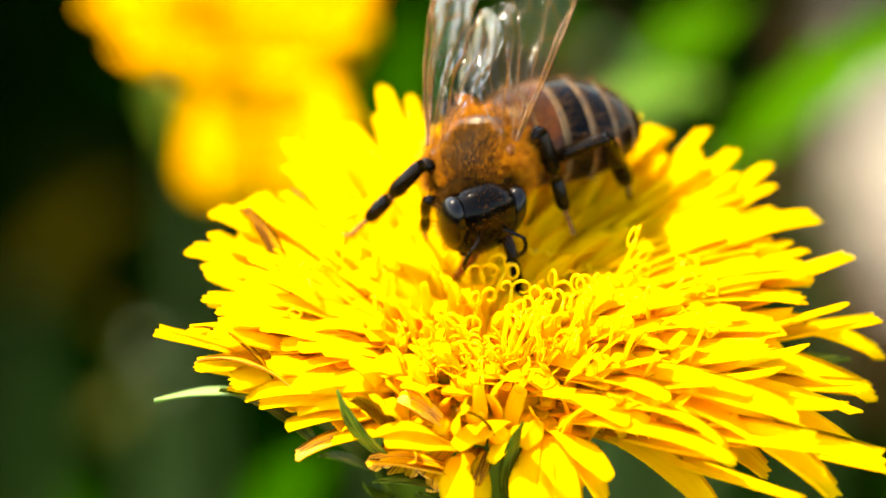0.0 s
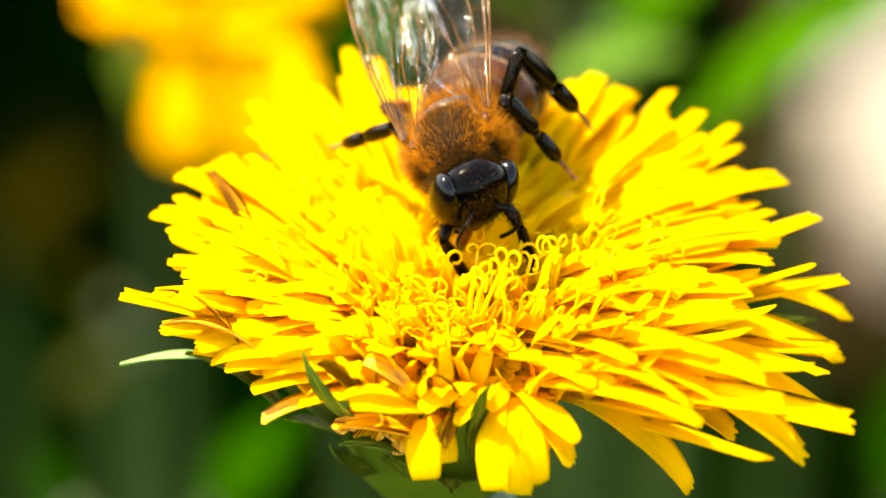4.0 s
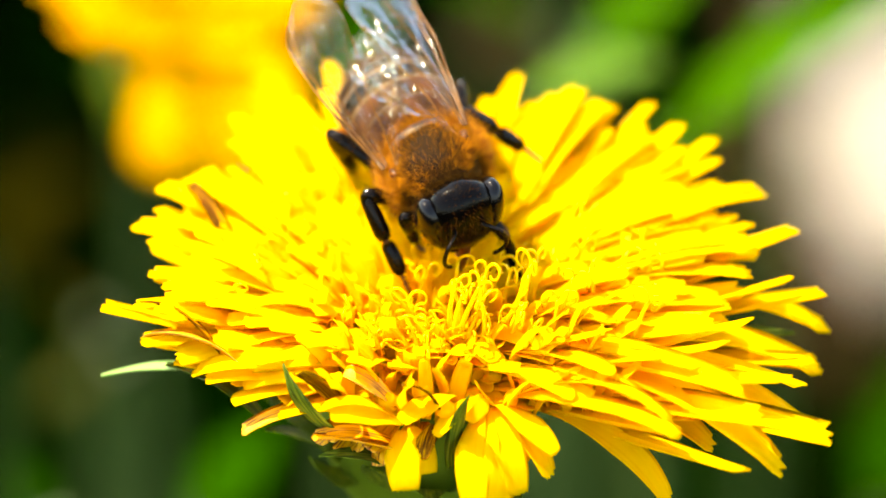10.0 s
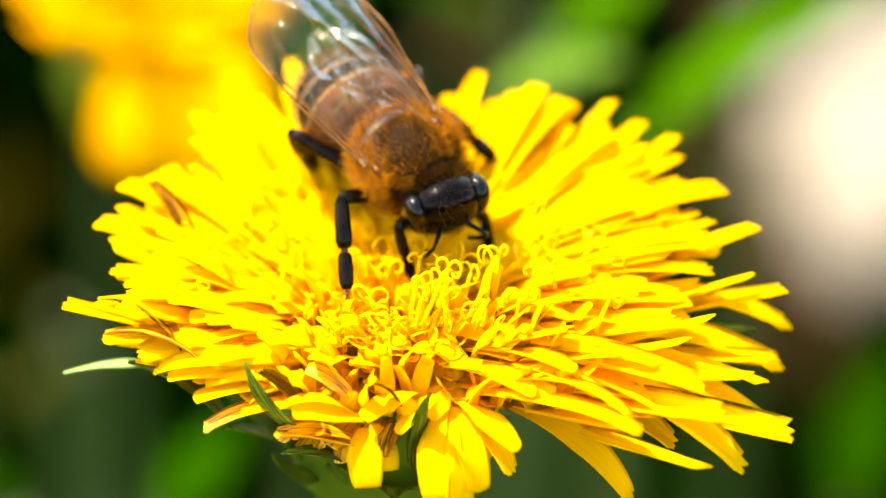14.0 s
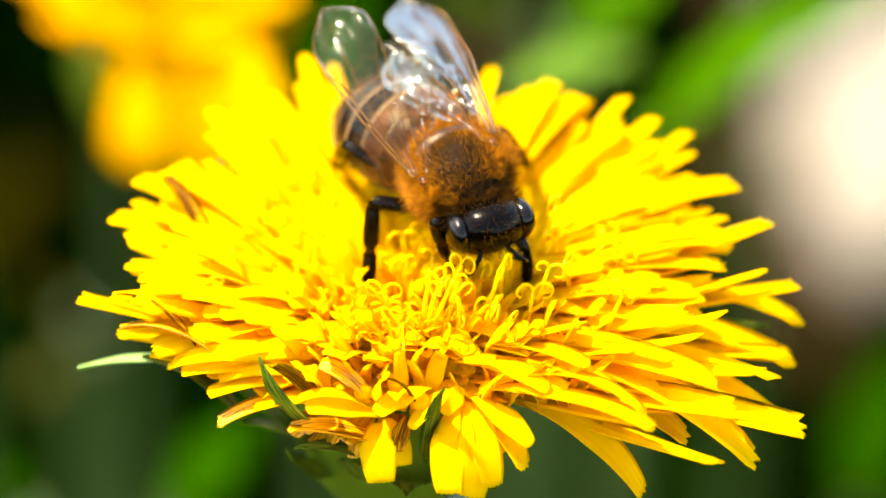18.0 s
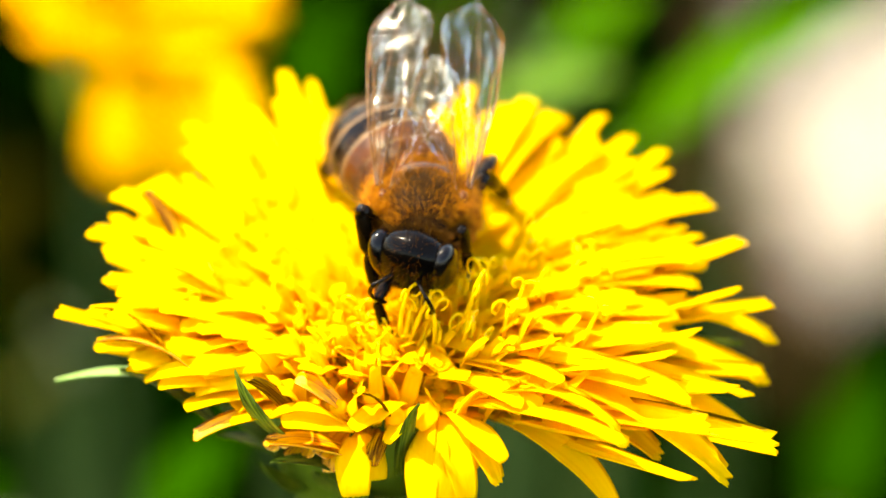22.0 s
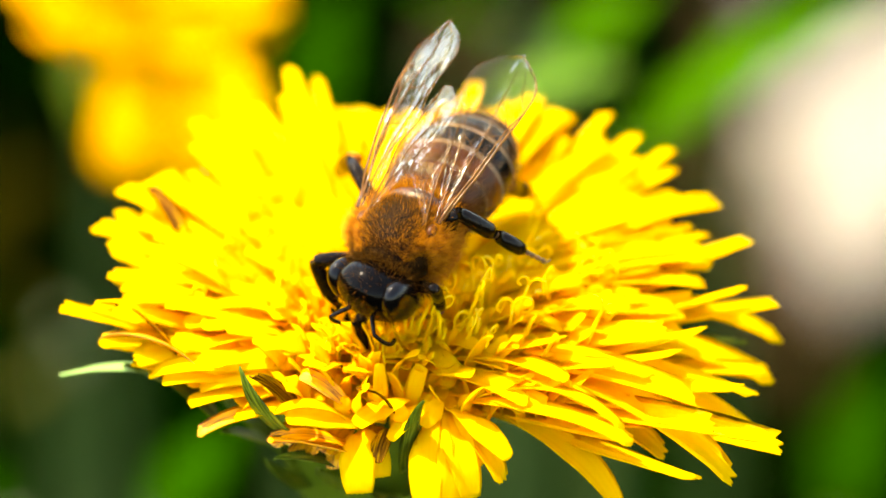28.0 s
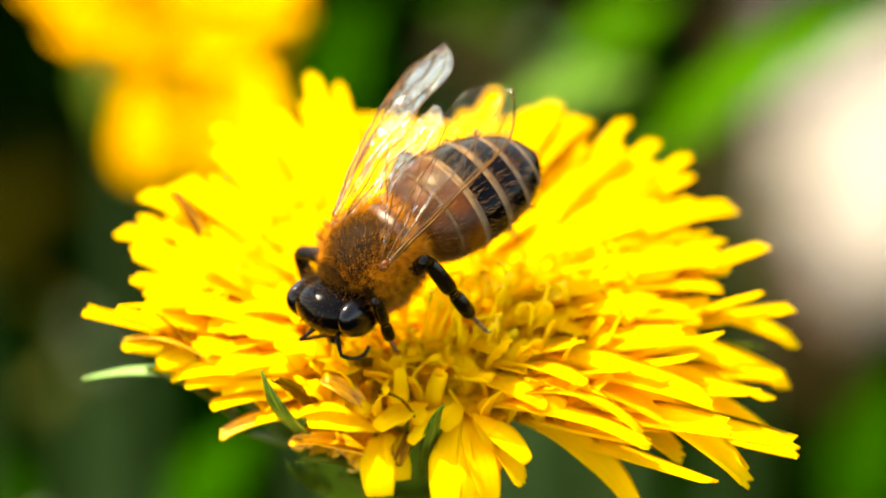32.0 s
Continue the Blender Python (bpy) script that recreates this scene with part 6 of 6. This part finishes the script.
    walk(shin_l2, [
        (0.0, pose(0.00000, 0.00330, 0.00000, -97.9, -51.6, -77.6)),
        (1.0, pose(0.00000, 0.00330, 0.00000, -91.3, -50.1, -80.6)),
        (2.0, pose(0.00000, 0.00330, 0.00000, -83.8, -45.7, -83.4)),
        (3.0, pose(0.00000, 0.00330, 0.00000, -105.2, -46.8, -75.1)),
        (6.0, pose(0.00000, 0.00330, 0.00000, -93.1, -49.0, -79.9)),
        (7.0, pose(0.00000, 0.00330, 0.00000, -82.6, -67.0, -86.0)),
        (8.0, pose(0.00000, 0.00330, 0.00000, -101.2, -50.3, -76.3)),
        (9.0, pose(0.00000, 0.00330, 0.00000, -103.9, -19.3, -79.2)),
        (10.0, pose(0.00000, 0.00330, 0.00000, -110.3, -17.9, -78.7)),
        (11.0, pose(0.00000, 0.00330, 0.00000, -103.8, 34.6, -85.4)),
        (12.0, pose(0.00000, 0.00330, 0.00000, -87.2, -6.6, -80.8)),
        (13.0, pose(0.00000, 0.00330, 0.00000, -73.9, 1.7, -79.7)),
        (16.0, pose(0.00000, 0.00330, 0.00000, -106.2, -2.0, -81.3)),
        (17.0, pose(0.00000, 0.00330, 0.00000, -128.0, 19.2, -89.2)),
        (18.0, pose(0.00000, 0.00330, 0.00000, -101.7, 21.0, -83.4)),
        (19.0, pose(0.00000, 0.00330, 0.00000, -104.3, 28.7, -84.9)),
        (20.0, pose(0.00000, 0.00330, 0.00000, -133.2, 1.7, -83.7)),
        (21.0, pose(0.00000, 0.00330, 0.00000, -137.8, -9.3, -79.3)),
        (22.0, pose(0.00000, 0.00330, 0.00000, -140.0, -0.1, -83.4)),
        (22.5, pose(0.00000, 0.00330, 0.00000, -120.7, -24.5, -75.6)),
        (23.0, pose(0.00000, 0.00330, 0.00000, -98.4, -50.0, -77.6)),
        (24.0, pose(0.00000, 0.00330, 0.00000, -106.0, -51.0, -74.1)),
        (25.0, pose(0.00000, 0.00330, 0.00000, -114.1, -30.0, -75.6)),
        (27.5, pose(0.00000, 0.00330, 0.00000, -123.0, -26.4, -74.6)),
        (28.0, pose(0.00000, 0.00330, 0.00000, -128.9, -20.6, -75.5)),
        (29.0, pose(0.00000, 0.00330, 0.00000, -123.7, -16.2, -77.7)),
        (30.0, pose(0.00000, 0.00330, 0.00000, -148.7, -2.3, -82.7)),
        (31.0, pose(0.00000, 0.00330, 0.00000, -139.5, -17.1, -75.6)),
        (32.0, pose(0.00000, 0.00330, 0.00000, -120.4, -31.8, -73.6)),
    ])
    walk(leg_l3, [
        (0.0, pose(-0.00115, -0.00090, -0.00145, 18.4, 15.4, 102.5)),
        (1.0, pose(-0.00115, -0.00090, -0.00145, 58.1, 12.4, 134.0)),
        (2.0, pose(-0.00115, -0.00090, -0.00145, 50.4, 12.4, 131.5)),
        (3.0, pose(-0.00115, -0.00090, -0.00145, 49.0, 14.3, 128.0)),
        (6.0, pose(-0.00115, -0.00090, -0.00145, 58.2, 8.2, 139.7)),
        (7.0, pose(-0.00115, -0.00090, -0.00145, 14.3, -0.3, 151.9)),
        (8.0, pose(-0.00115, -0.00090, -0.00145, 20.2, -4.6, 164.9)),
        (9.0, pose(-0.00115, -0.00090, -0.00145, 21.2, -2.5, 158.4)),
        (10.0, pose(-0.00115, -0.00090, -0.00145, 11.4, -1.2, 155.7)),
        (11.0, pose(-0.00115, -0.00090, -0.00145, 12.2, -1.5, 156.8)),
        (12.0, pose(-0.00115, -0.00090, -0.00145, -8.0, -0.2, 153.9)),
        (13.0, pose(-0.00115, -0.00090, -0.00145, -2.1, 1.8, 135.1)),
        (16.0, pose(-0.00115, -0.00090, -0.00145, 10.3, -2.1, 159.7)),
        (17.0, pose(-0.00115, -0.00090, -0.00145, 8.2, -1.3, 157.1)),
        (18.0, pose(-0.00115, -0.00090, -0.00145, 6.4, -1.3, 157.2)),
        (19.0, pose(-0.00115, -0.00090, -0.00145, 2.8, -1.0, 156.8)),
        (20.0, pose(-0.00115, -0.00090, -0.00145, 5.0, -0.9, 155.5)),
        (21.0, pose(-0.00115, -0.00090, -0.00145, 7.0, -0.8, 154.8)),
        (22.0, pose(-0.00115, -0.00090, -0.00145, 9.4, -0.6, 153.4)),
        (23.0, pose(-0.00115, -0.00090, -0.00145, 31.2, -5.1, 162.5)),
        (24.0, pose(-0.00115, -0.00090, -0.00145, 32.0, -2.7, 156.9)),
        (25.0, pose(-0.00115, -0.00090, -0.00145, 45.5, 1.9, 147.3)),
        (27.5, pose(-0.00115, -0.00090, -0.00145, 16.5, -5.7, 170.6)),
        (28.0, pose(-0.00115, -0.00090, -0.00145, 3.3, -4.1, 175.2)),
        (29.0, pose(-0.00115, -0.00090, -0.00145, 3.9, -4.0, 174.3)),
        (30.0, pose(-0.00115, -0.00090, -0.00145, 6.8, -9.6, -162.8)),
        (31.0, pose(-0.00115, -0.00090, -0.00145, -0.9, -7.6, -153.7)),
        (32.0, pose(-0.00115, -0.00090, -0.00145, -9.3, -2.9, -157.7)),
    ])
    walk(shin_l3, [
        (0.0, pose(0.00000, 0.00460, 0.00000, -107.1, 11.2, 15.2)),
        (1.0, pose(0.00000, 0.00460, 0.00000, -119.3, -2.7, 15.2)),
        (2.0, pose(0.00000, 0.00460, 0.00000, -124.8, 0.3, 15.2)),
        (3.0, pose(0.00000, 0.00460, 0.00000, -129.0, -1.5, 15.6)),
        (6.0, pose(0.00000, 0.00460, 0.00000, -123.6, -5.4, 15.7)),
        (7.0, pose(0.00000, 0.00460, 0.00000, -84.0, 13.1, 17.2)),
        (8.0, pose(0.00000, 0.00460, 0.00000, -73.6, 19.6, 20.5)),
        (9.0, pose(0.00000, 0.00460, 0.00000, -75.6, 19.3, 20.1)),
        (10.0, pose(0.00000, 0.00460, 0.00000, -65.4, 15.4, 19.9)),
        (11.0, pose(0.00000, 0.00460, 0.00000, -65.8, 9.4, 17.2)),
        (12.0, pose(0.00000, 0.00460, 0.00000, -55.7, 7.5, 16.7)),
        (13.0, pose(0.00000, 0.00460, 0.00000, -62.8, 3.2, 14.4)),
        (16.0, pose(0.00000, 0.00460, 0.00000, -68.3, 17.7, 20.5)),
        (17.0, pose(0.00000, 0.00460, 0.00000, -64.9, 12.3, 18.6)),
        (18.0, pose(0.00000, 0.00460, 0.00000, -63.7, 11.0, 18.0)),
        (19.0, pose(0.00000, 0.00460, 0.00000, -64.0, 12.3, 18.6)),
        (20.0, pose(0.00000, 0.00460, 0.00000, -62.6, 12.0, 18.6)),
        (21.0, pose(0.00000, 0.00460, 0.00000, -61.8, 12.8, 19.1)),
        (22.0, pose(0.00000, 0.00460, 0.00000, -60.8, 16.0, 20.7)),
        (23.0, pose(0.00000, 0.00460, 0.00000, -95.2, 17.7, 17.0)),
        (24.0, pose(0.00000, 0.00460, 0.00000, -96.6, 18.9, 17.0)),
        (25.0, pose(0.00000, 0.00460, 0.00000, -98.5, 3.7, 14.8)),
        (27.5, pose(0.00000, 0.00460, 0.00000, -66.3, 9.9, 17.4)),
        (28.0, pose(0.00000, 0.00460, 0.00000, -50.2, 8.4, 17.5)),
        (29.0, pose(0.00000, 0.00460, 0.00000, -58.2, 7.0, 16.4)),
        (30.0, pose(0.00000, 0.00460, 0.00000, -61.9, 25.4, 25.3)),
        (31.0, pose(0.00000, 0.00460, 0.00000, -60.5, 18.0, 21.8)),
        (32.0, pose(0.00000, 0.00460, 0.00000, -56.9, -1.0, 12.2)),
    ])


motions()
